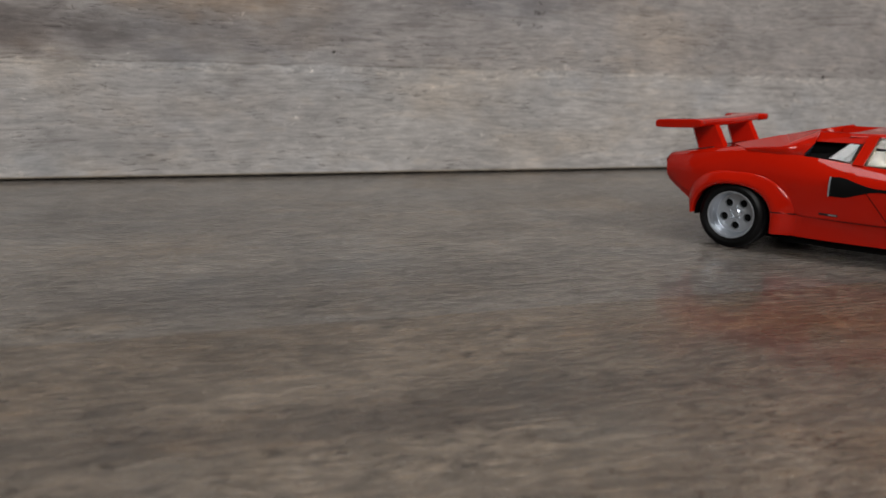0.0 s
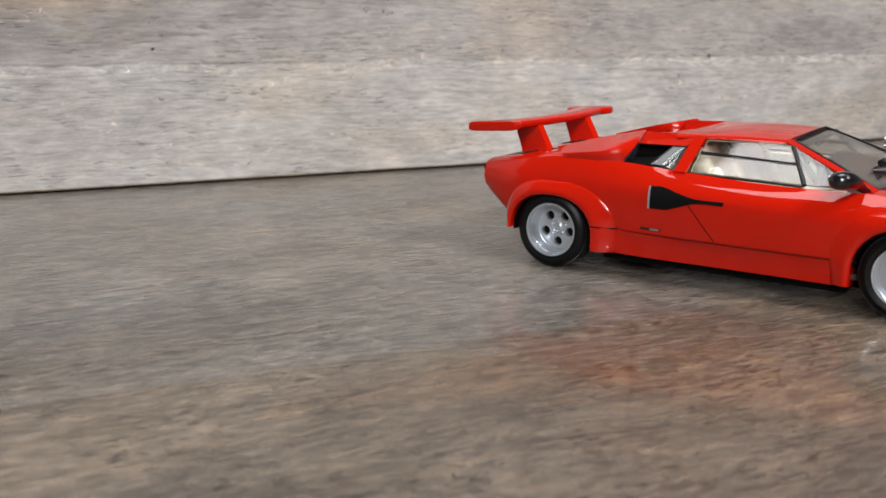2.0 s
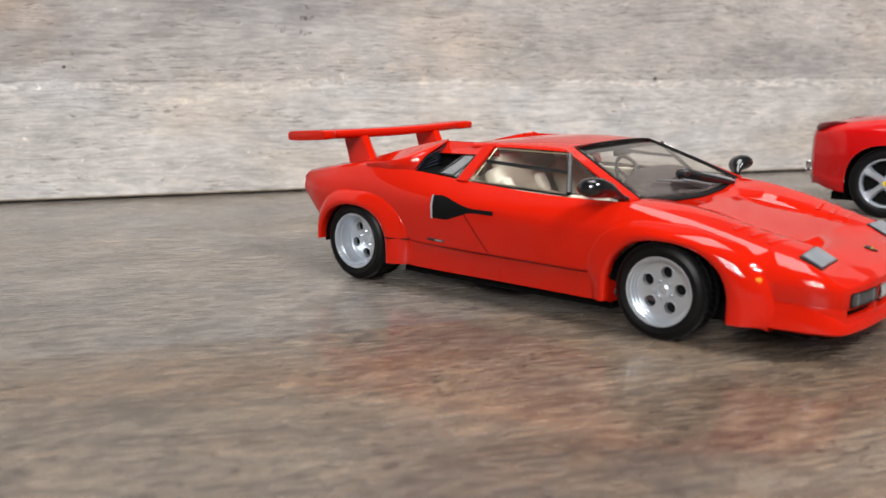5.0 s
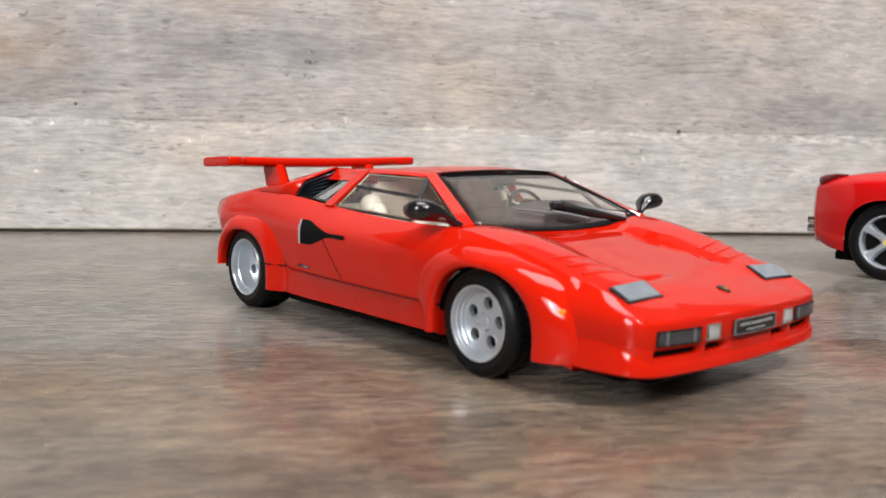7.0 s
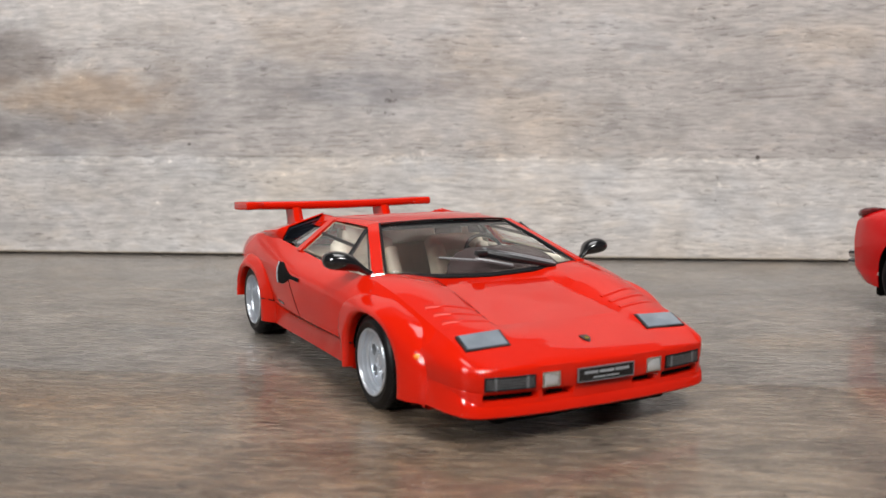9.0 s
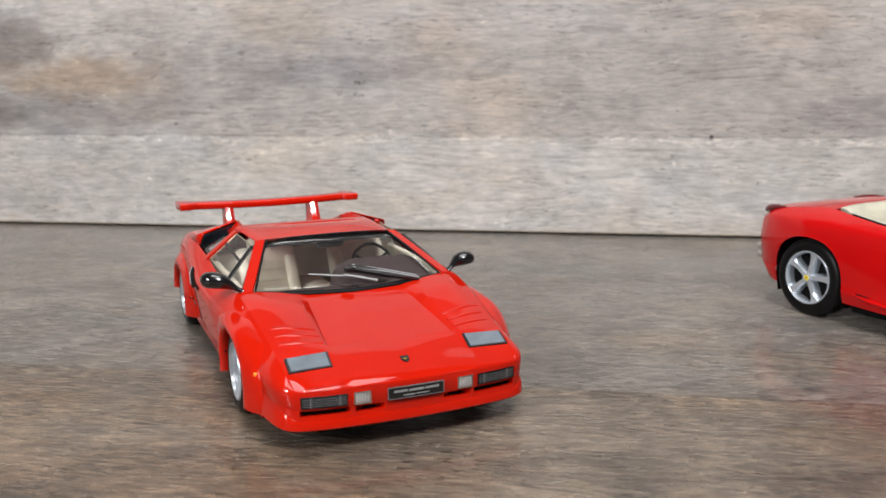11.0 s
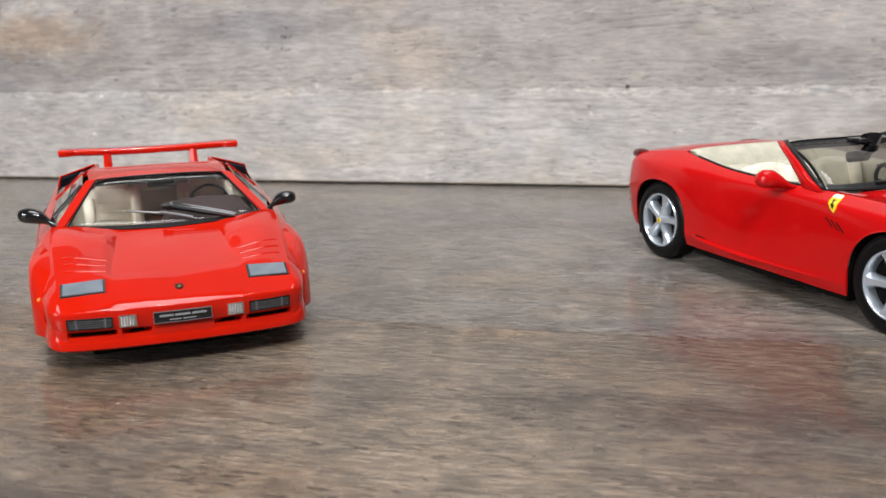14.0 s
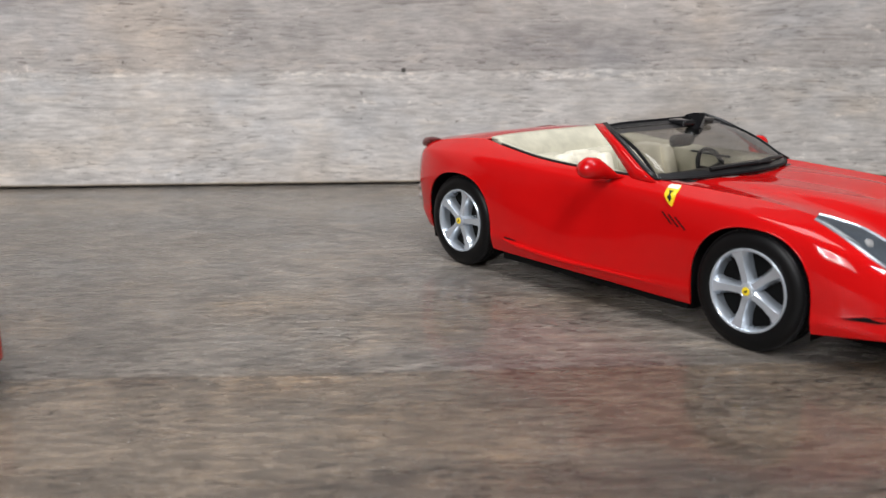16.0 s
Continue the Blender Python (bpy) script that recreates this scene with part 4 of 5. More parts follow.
def screen_point(f, h, out=0.0):
    """A point on the windscreen: f across from -1 to 1, h up from 0 to 1."""
    bow = 1 - f * f
    dip = 1 - abs(f) ** 1.45
    foot = Vector((-0.240 + 0.050 * dip, 0.735 * f, 0.757 - 0.040 * dip))
    top = Vector((-0.865 + 0.03 * bow, 0.505 * f, 1.028 + 0.016 * bow))
    p = foot.lerp(top, h)
    return tuple(p + Vector((0.42, 0, 0.9)) * (out + 0.009 * math.sin(math.pi * h)))


bm = bmesh.new()
grid(bm, [[screen_point(f, h) for f in np.linspace(-1, 1, 17)] for h in np.linspace(0, 1, 9)])
screen = part("windscreen", bm, clear, wedge, thick=0.008)
screen.visible_shadow = False
edge = [screen_point(f, 0.0, 0.004) for f in np.linspace(-1, 1, 13)] + [screen_point(1, h, 0.004) for h in np.linspace(0.1, 0.9, 8)] + [screen_point(f, 1.0, 0.004) for f in np.linspace(1, -1, 13)] + [screen_point(-1, h, 0.004) for h in np.linspace(0.9, 0.1, 8)]
part("windscreen_frame", tube(bmesh.new(), edge, 0.009, 6, closed=True), trim_black, screen)
bm = bmesh.new()
grid(bm, [[screen_point(f, h, -0.008) for f in np.linspace(-0.985, 0.985, 13)] for h in (0.87, 0.93, 0.995)])
part("sun_strip", bm, trim_black, screen)
bm = bmesh.new()
grid(bm, [[screen_point(f, h, 0.006) for f in np.linspace(-0.98, 0.98, 13)] for h in (0.005, 0.02, 0.045)])
part("screen_shroud", bm, trim_black, screen)

# one big wiper with a second thin blade
wiper = part("wiper", tube(bmesh.new(), [screen_point(0.02, 0.30, 0.03), screen_point(0.10, 0.28, 0.042), screen_point(0.42, 0.13, 0.036), screen_point(0.72, -0.01, 0.024)], [0.03, 0.034, 0.030, 0.018], 8), black, wedge)
for d in (-0.02, 0.015):
    part("wiper_edge", tube(bmesh.new(), [screen_point(0.06, 0.295 + d, 0.066), screen_point(0.42, 0.140 + d, 0.062), screen_point(0.71, 0.005 + d, 0.042)], 0.006, 6), plate_grey, wiper)
part("wiper_blade", tube(bmesh.new(), [screen_point(-0.44, 0.28, 0.018), screen_point(-0.1, 0.22, 0.022), screen_point(0.16, 0.16, 0.02)], [0.008, 0.010, 0.008], 6), dark_grey, wiper)
part("wiper_arm", tube(bmesh.new(), [screen_point(-0.06, 0.22, 0.028), screen_point(0.1, 0.15, 0.034), screen_point(0.28, 0.07, 0.028)], 0.013, 6), dark_grey, wiper)
part("wiper_pivot", block(bmesh.new(), (-0.36, -0.03, 0.84), (-0.30, 0.05, 0.875), 0.01), black, wiper)

# cabin
bm = bmesh.new()
block(bm, (-1.75, -0.86, 0.2), (-0.05, 0.86, 0.24), 0.01)
part("cabin_floor", bm, brown, wedge)
bm = bmesh.new()
block(bm, (-1.80, -0.84, 0.22), (-1.62, 0.84, 0.80), 0.02)
block(bm, (-1.70, -0.50, 0.80), (-1.60, 0.50, 0.97), 0.02)
part("rear_bulkhead", bm, cream, wedge)
for side in (-1, 1):
    bm = bmesh.new()
    block(bm, (-1.62, 0.80 * side - 0.03, 0.3), (-0.42, 0.80 * side + 0.03, 0.775), 0.02)
    part("door_card", bm, cream, wedge)


def seat(y):
    ob = part("seat", block(bmesh.new(), (-1.22, y - 0.25, 0.26), (-0.66, y + 0.25, 0.46), 0.05), cream, wedge, angle=60)
    lean = Matrix.Translation((-1.22, y, 0.40)) @ pose(0, 0, 0, 0, -28, 0)
    part("seat_back", block(bmesh.new(), (-0.07, -0.25, 0.0), (0.07, 0.25, 0.52), 0.05, lean), cream, ob, angle=60)
    for d in (-0.2, 0.2):
        part("seat_bolster", block(bmesh.new(), (0.0, d - 0.05, 0.03), (0.12, d + 0.05, 0.42), 0.035, lean), cream, ob, angle=60)
    part("headrest", block(bmesh.new(), (-0.05, -0.14, 0.46), (0.06, 0.14, 0.62), 0.04, lean), cream, ob, angle=60)
    for k in range(3):
        part("seat_pleat", block(bmesh.new(), (0.066, -0.13, 0.1 + 0.1 * k), (0.082, 0.13, 0.17 + 0.1 * k), 0.012, lean), cream, ob, angle=60)


seat(0.40), seat(-0.40)
part("centre_tunnel", block(bmesh.new(), (-1.6, -0.12, 0.24), (-0.4, 0.12, 0.56), 0.04), cream, wedge, angle=60)
part("dashboard", block(bmesh.new(), (-0.62, -0.78, 0.5), (-0.2, 0.78, 0.685), 0.05), brown, wedge, angle=60)
bm = bmesh.new()
hood_line = smooth_path([(-0.33, 0, 0.66), (-0.37, 0, 0.735), (-0.47, 0, 0.795), (-0.60, 0, 0.835), (-0.72, 0, 0.845), (-0.78, 0, 0.82), (-0.80, 0, 0.70)], 3)
made = grid(bm, [[(p.x, y, 0.62 + (p.z - 0.62) * k) for p in hood_line] for y, k in ((-0.02, 0.0), (0.0, 0.55), (0.05, 0.86), (0.14, 1.0), (0.38, 1.03), (0.60, 1.0), (0.69, 0.86), (0.73, 0.55), (0.74, 0.0))])
part("instrument_hood", bm, brown, wedge, angle=60)
wheel_at = Matrix.Translation((-0.93, 0.40, 0.75)) @ pose(0, 0, 0, 0, 62, 0)
ring = [wheel_at @ Vector((0.17 * math.cos(t), 0.17 * math.sin(t), 0)) for t in np.linspace(0, 2 * math.pi, 28, endpoint=False)]
steering = part("steering_wheel", tube(bmesh.new(), ring, 0.014, 8, closed=True), black, wedge)
for t in (0, 120, 240):
    part("spoke", tube(bmesh.new(), [wheel_at @ Vector((0, 0, -0.02)), wheel_at @ Vector((0.16 * math.cos(radians(t)), 0.16 * math.sin(radians(t)), 0))], 0.012, 6), black, steering)
part("interior_mirror", block(bmesh.new(), (-0.80, -0.11, 0.95), (-0.775, 0.11, 0.995), 0.012), black, wedge)
# underside, built extra low and near black to deepen the shade below the car
bm = bmesh.new()
block(bm, (-2.85, -0.60, 0.080), (0.86, 0.60, 0.2), 0.03)
block(bm, (-2.08, -0.82, 0.095), (-0.36, 0.82, 0.18), 0.01)
block(bm, (0.44, -0.72, 0.10), (0.80, 0.72, 0.17), 0.03)
part("underbody", bm, under, wedge)


def holed_disc(bm, r_in, r_out, holes, n=48):
    """A flat ring in the plane y = 0 with round holes at (angle, distance, radius)."""
    edges = []

    def circle(cx, cz, r, k):
        vs = [bm.verts.new((cx + r * math.cos(2 * math.pi * j / k), 0, cz + r * math.sin(2 * math.pi * j / k))) for j in range(k)]
        edges.extend(bm.edges.new((vs[j], vs[(j + 1) % k])) for j in range(k))

    circle(0, 0, r_out, n)
    if r_in:
        circle(0, 0, r_in, 24)
    for a, d, r in holes:
        circle(d * math.cos(radians(a)), d * math.sin(radians(a)), r, 18)
    bmesh.ops.triangle_fill(bm, use_beauty=True, edges=edges)
    rims = [e for e in bm.edges if e.is_boundary]
    back = bmesh.ops.extrude_edge_only(bm, edges=rims)
    for v in back["geom"]:
        if isinstance(v, bmesh.types.BMVert):
            v.co.y += 0.03
    return bm


def tyre_mesh(bm, r, rim, wide, n=64):
    """A tyre whose outer face lies at y = 0 and which reaches to y = wide."""
    w = wide
    lathe(bm, [(rim - 0.012, 0.03), (rim, 0.006), (rim + 0.02, -0.002), (rim + 0.45 * (r - rim), -0.006), (r - 0.022, 0.004), (r - 0.006, 0.018), (r, 0.036), (r, w * 0.30), (r - 0.007, w * 0.31), (r - 0.007, w * 0.35),
               (r, w * 0.36), (r, w * 0.64), (r - 0.007, w * 0.65), (r - 0.007, w * 0.69), (r, w * 0.70), (r, w - 0.036), (r - 0.02, w), (rim, w)], n)
    return bm


def tread(bm, r, wide, n=44):
    """Slanting tread blocks round a tyre."""
    for k in range(n):
        for lo, hi, slant in ((0.07, 0.135, 1), (0.15, 0.29, 1), (0.38, 0.62, -1), (0.71, 0.85, 1)):
            t = 2 * math.pi * k / n
            d = slant * 0.05
            quad = []
            for y, e in ((lo, -0.045 - d), (hi, -0.045 + d), (hi, 0.03 + d), (lo, 0.03 - d)):
                top = r + (0.005 if y > 0.14 else -0.002 if y < 0.1 else 0.003)
                quad.append((top * math.cos(t + e), wide * y, top * math.sin(t + e)))
            slab(bm, quad, (-0.010 * math.cos(t), 0, -0.010 * math.sin(t)))
    return bm


def dish_wheel(x, side, y_face, r, dish, wide, turn):
    """A deep silver wheel with five round holes."""
    m = Matrix.Translation(Vector((x, y_face * side, r)) * S) @ pose(0, 0, 0, 0, turn, 0 if side < 0 else 180)
    hub = new("wheel")
    hub.empty_display_size = 0.01
    hub.parent = wedge
    hub.matrix_local = m
    tyre = part("tyre", tyre_mesh(bmesh.new(), r, 0.205, wide), rubber, hub)
    part("tread", tread(bmesh.new(), r, wide), tread_rubber, tyre)
    rim = part("rim", lathe(bmesh.new(), [(0.2, 0.03), (0.207, 0.0), (0.203, -0.006), (0.194, -0.004), (0.190, 0.006), (0.1895, dish * 0.30), (0.183, dish * 0.36), (0.181, dish * 0.70), (0.174, dish * 0.78), (0.170, dish), (0.164, dish + 0.004)], 56), silver, hub)
    bm = holed_disc(bmesh.new(), 0, 0.168, [(72 * k + 18, 0.108, 0.034) for k in range(5)])
    for v in bm.verts:
        v.co.y += dish
    part("wheel_disc", bm, silver, rim)
    for k in range(5):
        a = radians(72 * k + 18)
        part("hole_rim", lathe(bmesh.new(), [(0.033, 0.004), (0.035, -0.006), (0.038, -0.006), (0.041, 0.004)], 20, (0.108 * math.cos(a), dish, 0.108 * math.sin(a))), silver, rim)
        a += radians(36)
        part("wheel_nut", lathe(bmesh.new(), [(0.011, 0.0), (0.011, -0.010), (0.005, -0.016), (0.0005, -0.016)], 8, (0.056 * math.cos(a), dish, 0.056 * math.sin(a))), silver, rim)
    part("hub_cap", lathe(bmesh.new(), [(0.046, 0.0), (0.042, -0.012), (0.030, -0.018), (0.026, -0.010), (0.012, -0.012), (0.0005, -0.014)], 24, (0, dish, 0)), silver, rim)
    part("brake_drum", lathe(bmesh.new(), [(0.0005, dish + 0.028), (0.185, dish + 0.028), (0.19, dish + 0.1)], 32), under, hub)


for side in (-1, 1):
    dish_wheel(0.0, side, 0.945, 0.285, 0.065, 0.22, 10)
    dish_wheel(-2.455, side, 0.965, 0.288, 0.13, 0.30, 34)

# ---- the open-topped grand tourer ----
TOURER = Matrix.Translation((12.264 * S, 5.693 * S, 0)) @ pose(0, 0, 0, 0, 0, -53.9) @ Matrix.Translation((0, 0.90 * S, 0))
tourer = thing("model_convertible", TOURER, "glossy red open-topped model convertible with cream seats on wooden board", "model car")
T_ARCHES = ((0.0, 0.355, 0.400, 0.392), (-2.66, 0.355, 0.410, 0.408))
T_BELT = along([(-3.43, 0.60, 0.89), (-3.27, 0.70, 0.94), (-3.0, 0.735, 0.985), (-2.6, 0.70, 1.022), (-2.3, 0.74, 0.99), (-1.9, 0.775, 0.945), (-1.5, 0.79, 0.925), (-1.1, 0.79, 0.92), (-0.8, 0.765, 0.915), (-0.4, 0.735, 0.90), (0.0, 0.715, 0.875), (0.3, 0.70, 0.828), (0.55, 0.68, 0.745), (0.8, 0.62, 0.615), (0.93, 0.52, 0.53)])
T_SHOULDER = along([(-3.43, 0.70, 0.80), (-3.27, 0.80, 0.84), (-3.0, 0.885, 0.87), (-2.66, 0.915, 0.875), (-2.3, 0.905, 0.865), (-1.9, 0.875, 0.84), (-1.4, 0.865, 0.825), (-0.9, 0.87, 0.82), (-0.4, 0.89, 0.81), (0.0, 0.895, 0.79), (0.3, 0.875, 0.73), (0.55, 0.83, 0.645), (0.8, 0.73, 0.53), (0.93, 0.60, 0.46)])
T_SIDE = along([(-3.43, 0.72, 0.62), (-3.27, 0.83, 0.62), (-3.0, 0.92, 0.64), (-2.66, 0.945, 0.65), (-2.2, 0.928, 0.61), (-1.6, 0.893, 0.57), (-1.0, 0.890, 0.57), (-0.5, 0.915, 0.58), (0.0, 0.935, 0.59), (0.35, 0.905, 0.54), (0.6, 0.85, 0.46), (0.8, 0.76, 0.40), (0.93, 0.63, 0.36)])
T_LOW = along([(-3.43, 0.69, 0.42), (-3.27, 0.80, 0.38), (-3.0, 0.89, 0.36), (-2.66, 0.93, 0.36), (-2.1, 0.925, 0.34), (-1.6, 0.914, 0.30), (-1.0, 0.910, 0.295), (-0.4, 0.915, 0.32), (0.0, 0.92, 0.33), (0.35, 0.90, 0.31), (0.6, 0.85, 0.305), (0.8, 0.77, 0.30), (0.93, 0.65, 0.30)])
T_SILL = along([(-3.43, 0.62, 0.30), (-3.2, 0.80, 0.25), (-2.66, 0.87, 0.22), (-2.1, 0.90, 0.205), (-1.0, 0.90, 0.195), (-0.4, 0.895, 0.19), (0.35, 0.88, 0.195), (0.6, 0.84, 0.22), (0.8, 0.77, 0.235), (0.93, 0.66, 0.24)])


def tourer_section(x):
    b, h, s, l, f = T_BELT(x), T_SHOULDER(x), T_SIDE(x), T_LOW(x), T_SILL(x)
    fine = [tuple(p) for p in smooth_path([(x, *b), (x, b[0] + (h[0] - b[0]) * 0.6, b[1] + (h[1] - b[1]) * 0.4), (x, *h), (x, *s), (x, *l)], 4)]
    return [*fine, (x, l[0] + 0.004, l[1] - 0.014), (x, (l[0] + f[0]) / 2 + 0.008, (l[1] + f[1]) / 2), (x, *f), (x, f[0] - 0.04, f[1] - 0.012), (x, 0.55, f[1] - 0.01)]


def tourer_point(x, z, out=0.0):
    sec = tourer_section(x)
    for a, b in zip(sec, sec[1:]):
        if b[2] <= z <= a[2]:
            t = (a[2] - z) / max(a[2] - b[2], 1e-6)
            return (x, a[1] + (b[1] - a[1]) * t + out, z)
    return (x, sec[0][1] + out, z)


def tourer_sides():
    bm = bmesh.new()
    grid(bm, [clipped(tourer_section(x), arch_height(x, T_ARCHES)) for x in stations(-3.43, 0.93, 0.05, T_ARCHES, (-2.05, -0.72))])
    groups = {"rear_quarter": [], "door": [], "front_wing": []}
    for f in bm.faces:
        p = f.calc_center_median()
        key = "rear_quarter" if p.x < -2.05 else "front_wing" if p.x > -0.72 or p.z < T_LOW(p.x)[1] else "door"
        groups[key].append([tuple(v.co) for v in f.verts])
    bm.free()
    for name, faces in groups.items():
        for side in (-1, 1):
            piece = bmesh.new()
            for f in faces:
                try:
                    piece.faces.new([piece.verts.new((x, y * side, z)) for x, y, z in f])
                except ValueError:
                    pass
            part(name, piece, deep_red, tourer, angle=50)


tourer_sides()
# bonnet, boot and the ends
B_MID = along([(-0.62, 0.0, 0.905), (-0.2, 0.0, 0.895), (0.2, 0.0, 0.87), (0.6, 0.0, 0.785), (0.9, 0.0, 0.645), (0.99, 0.0, 0.56)])
B_RIB = along([(-0.72, 0.38, 0.912), (-0.2, 0.36, 0.910), (0.2, 0.34, 0.888), (0.6, 0.31, 0.800), (0.9, 0.28, 0.650), (0.98, 0.27, 0.56)])
B_GULLY = along([(-0.78, 0.56, 0.898), (-0.2, 0.52, 0.880), (0.2, 0.49, 0.840), (0.6, 0.45, 0.745), (0.9, 0.42, 0.60), (0.96, 0.40, 0.55)])
bm, rows = bmesh.new(), []
for k in range(33):
    s = k / 32
    row = []
    for line, x0, x1 in ((B_MID, -0.62, 0.99), (B_RIB, -0.72, 0.98), (B_GULLY, -0.78, 0.96)):
        x = x0 + (x1 - x0) * s
        row.append((x, *line(x)))
    x = -0.82 + 1.75 * s
    rows.append([tuple(p) for p in smooth_path([*row, (x, *T_BELT(x))], 4)])
grid(bm, rows)
front_edge = rows[-1]
part("bonnet", mirrored(bm), deep_red, tourer, angle=50)
bm = bmesh.new()
plan = [(0.99, 0.0), (0.985, 0.3), (0.96, 0.48), (0.93, 0.60)]
edge_y = [p[1] for p in front_edge]
rows = [front_edge]
for z, out in ((0.44, 0.03), (0.35, 0.045), (0.28, 0.04), (0.24, 0.02)):
    rows.append([(float(np.interp(p[1] / edge_y[-1], [0, 0.5, 0.8, 1], [1.0, 0.985, 0.955, 0.93])) + out * (1 - (p[1] / edge_y[-1]) ** 4), p[1] * (1 + 0.22 * (0.55 - z)), z) for p in front_edge])
grid(bm, rows)
nose = part("front_bumper", mirrored(bm), deep_red, tourer, angle=50)
part("grille", slab(bmesh.new(), [(1.045, -0.4, 0.40), (1.045, 0.4, 0.40), (1.05, 0.36, 0.30), (1.05, -0.36, 0.30)], (-0.03, 0, 0)), black, nose)
bm, rows = bmesh.new(), []
for x in np.linspace(-3.43, -2.56, 18):
    b = T_BELT(x)
    lift = 0.028 * math.sin(math.pi * min(1, max(0, (x + 3.55) / 1.3)))
    lip = 0.024 * math.exp(-((x + 3.36) / 0.09) ** 2)
    rows.append([tuple(p) for p in smooth_path([(x, 0.0, b[1] + lift + lip), (x, b[0] * 0.45, b[1] + lift + lip), (x, b[0] * 0.8, b[1] + 0.5 * lift + lip), (x, *b)], 3)])
grid(bm, rows)
part("boot_lid", mirrored(bm), deep_red, tourer, angle=50)
bm = bmesh.new()
end = tourer_section(-3.43)
tail = [p for p in end][:-1]
grid(bm, [[(-3.43, p[1], p[2]) for p in tail], [(-3.475, p[1] * 0.9, p[2] - 0.01) for p in tail], [(-3.50, p[1] * 0.5, p[2] - 0.01) for p in tail], [(-3.505, 0.0, p[2]) for p in tail]])
bm.faces.new([bm.verts.new(p) for p in (rows[0][0], rows[0][3], rows[0][6], rows[0][9], (-3.505, 0.0, rows[0][9][2]))])
part("tail_panel", mirrored(bm), deep_red, tourer, angle=60)
for side in (-1, 1):
    bm = bmesh.new()
    shape = [(-3.455, 0.60, 0.895, 0.018), (-3.42, 0.655, 0.912, 0.036), (-3.35, 0.69, 0.93, 0.040), (-3.24, 0.71, 0.957, 0.028), (-3.12, 0.73, 0.975, 0.006)]
    made = grid(bm, [[(x, (y + 1.2 * r * math.cos(t)) * side, z + r * math.sin(t)) for t in np.linspace(0, 2 * math.pi, 12, endpoint=False)] for x, y, z, r in shape], close=True)
    bm.faces.new(made[0])
    part("tail_lamp", bm, dark_red, tourer, angle=60)
    bm = bmesh.new()
    for d in (0.0, 0.085):
        lathe(bm, [(0.030, 0.0), (0.040, 0.0), (0.040, 0.14), (0.028, 0.14), (0.028, 0.0)], 20, (0.55 * side, 0, 0.44 + d))
    pipe = part("exhaust_pipe", bm, chrome, tourer)
    pipe.matrix_local = Matrix.Translation((-3.385 * S, 0, 0)) @ pose(0, 0, 0, 0, 0, 90) @ Matrix.Translation((-0.55 * side * S, 0, 0)) @ Matrix.Translation((0.62 * side * S, 0, -0.02 * S))
    part("rear_vent", block(bmesh.new(), (-3.49, 0.45 * side - 0.14, 0.33), (-3.40, 0.45 * side + 0.14, 0.45), 0.02), black, tourer)

# wheel housings and the underside
for xc, zc, a, b in T_ARCHES:
    for side in (-1, 1):
        bm = bmesh.new()
        ring = [(xc + 0.992 * a, 0.15)] + [(xc + 0.992 * a * math.copysign(abs(math.cos(t)) ** 0.87, math.cos(t)), zc + 0.992 * b * math.sin(t) ** 0.87) for t in np.linspace(0.0001, math.pi - 0.0001, 30)] + [(xc - 0.992 * a, 0.15)]
        grid(bm, [[(x, (tourer_point(x, max(z, T_SILL(x)[1] + 0.006))[1] - 0.012) * side, z) for x, z in ring], [(x, 0.5 * side, z) for x, z in ring]])
        bm.faces.new([bm.verts.new((x, 0.52 * side, z)) for x, z in ring])
        part("wheel_lining", bm, under, tourer)
        bm = bmesh.new()
        lip = [clipped(tourer_section(x), arch_height(x, T_ARCHES))[-1] for x in [xc + a * 0.999 * math.cos(t) for t in np.linspace(0, math.pi, 40)]]
        tube(bm, flipped([(x, y - 0.004, z) for x, y, z in lip], side), 0.006, 6)
        part("arch_lip", bm, deep_red, tourer, angle=60)
# floor pan, also dropped low so the gap under the sills reads as shadow
bm = block(bmesh.new(), (-3.25, -0.60, 0.12), (0.78, 0.60, 0.21), 0.01)
part("underbody", block(bm, (-2.2, -0.84, 0.13), (-0.45, 0.84, 0.205), 0.01), under, tourer)

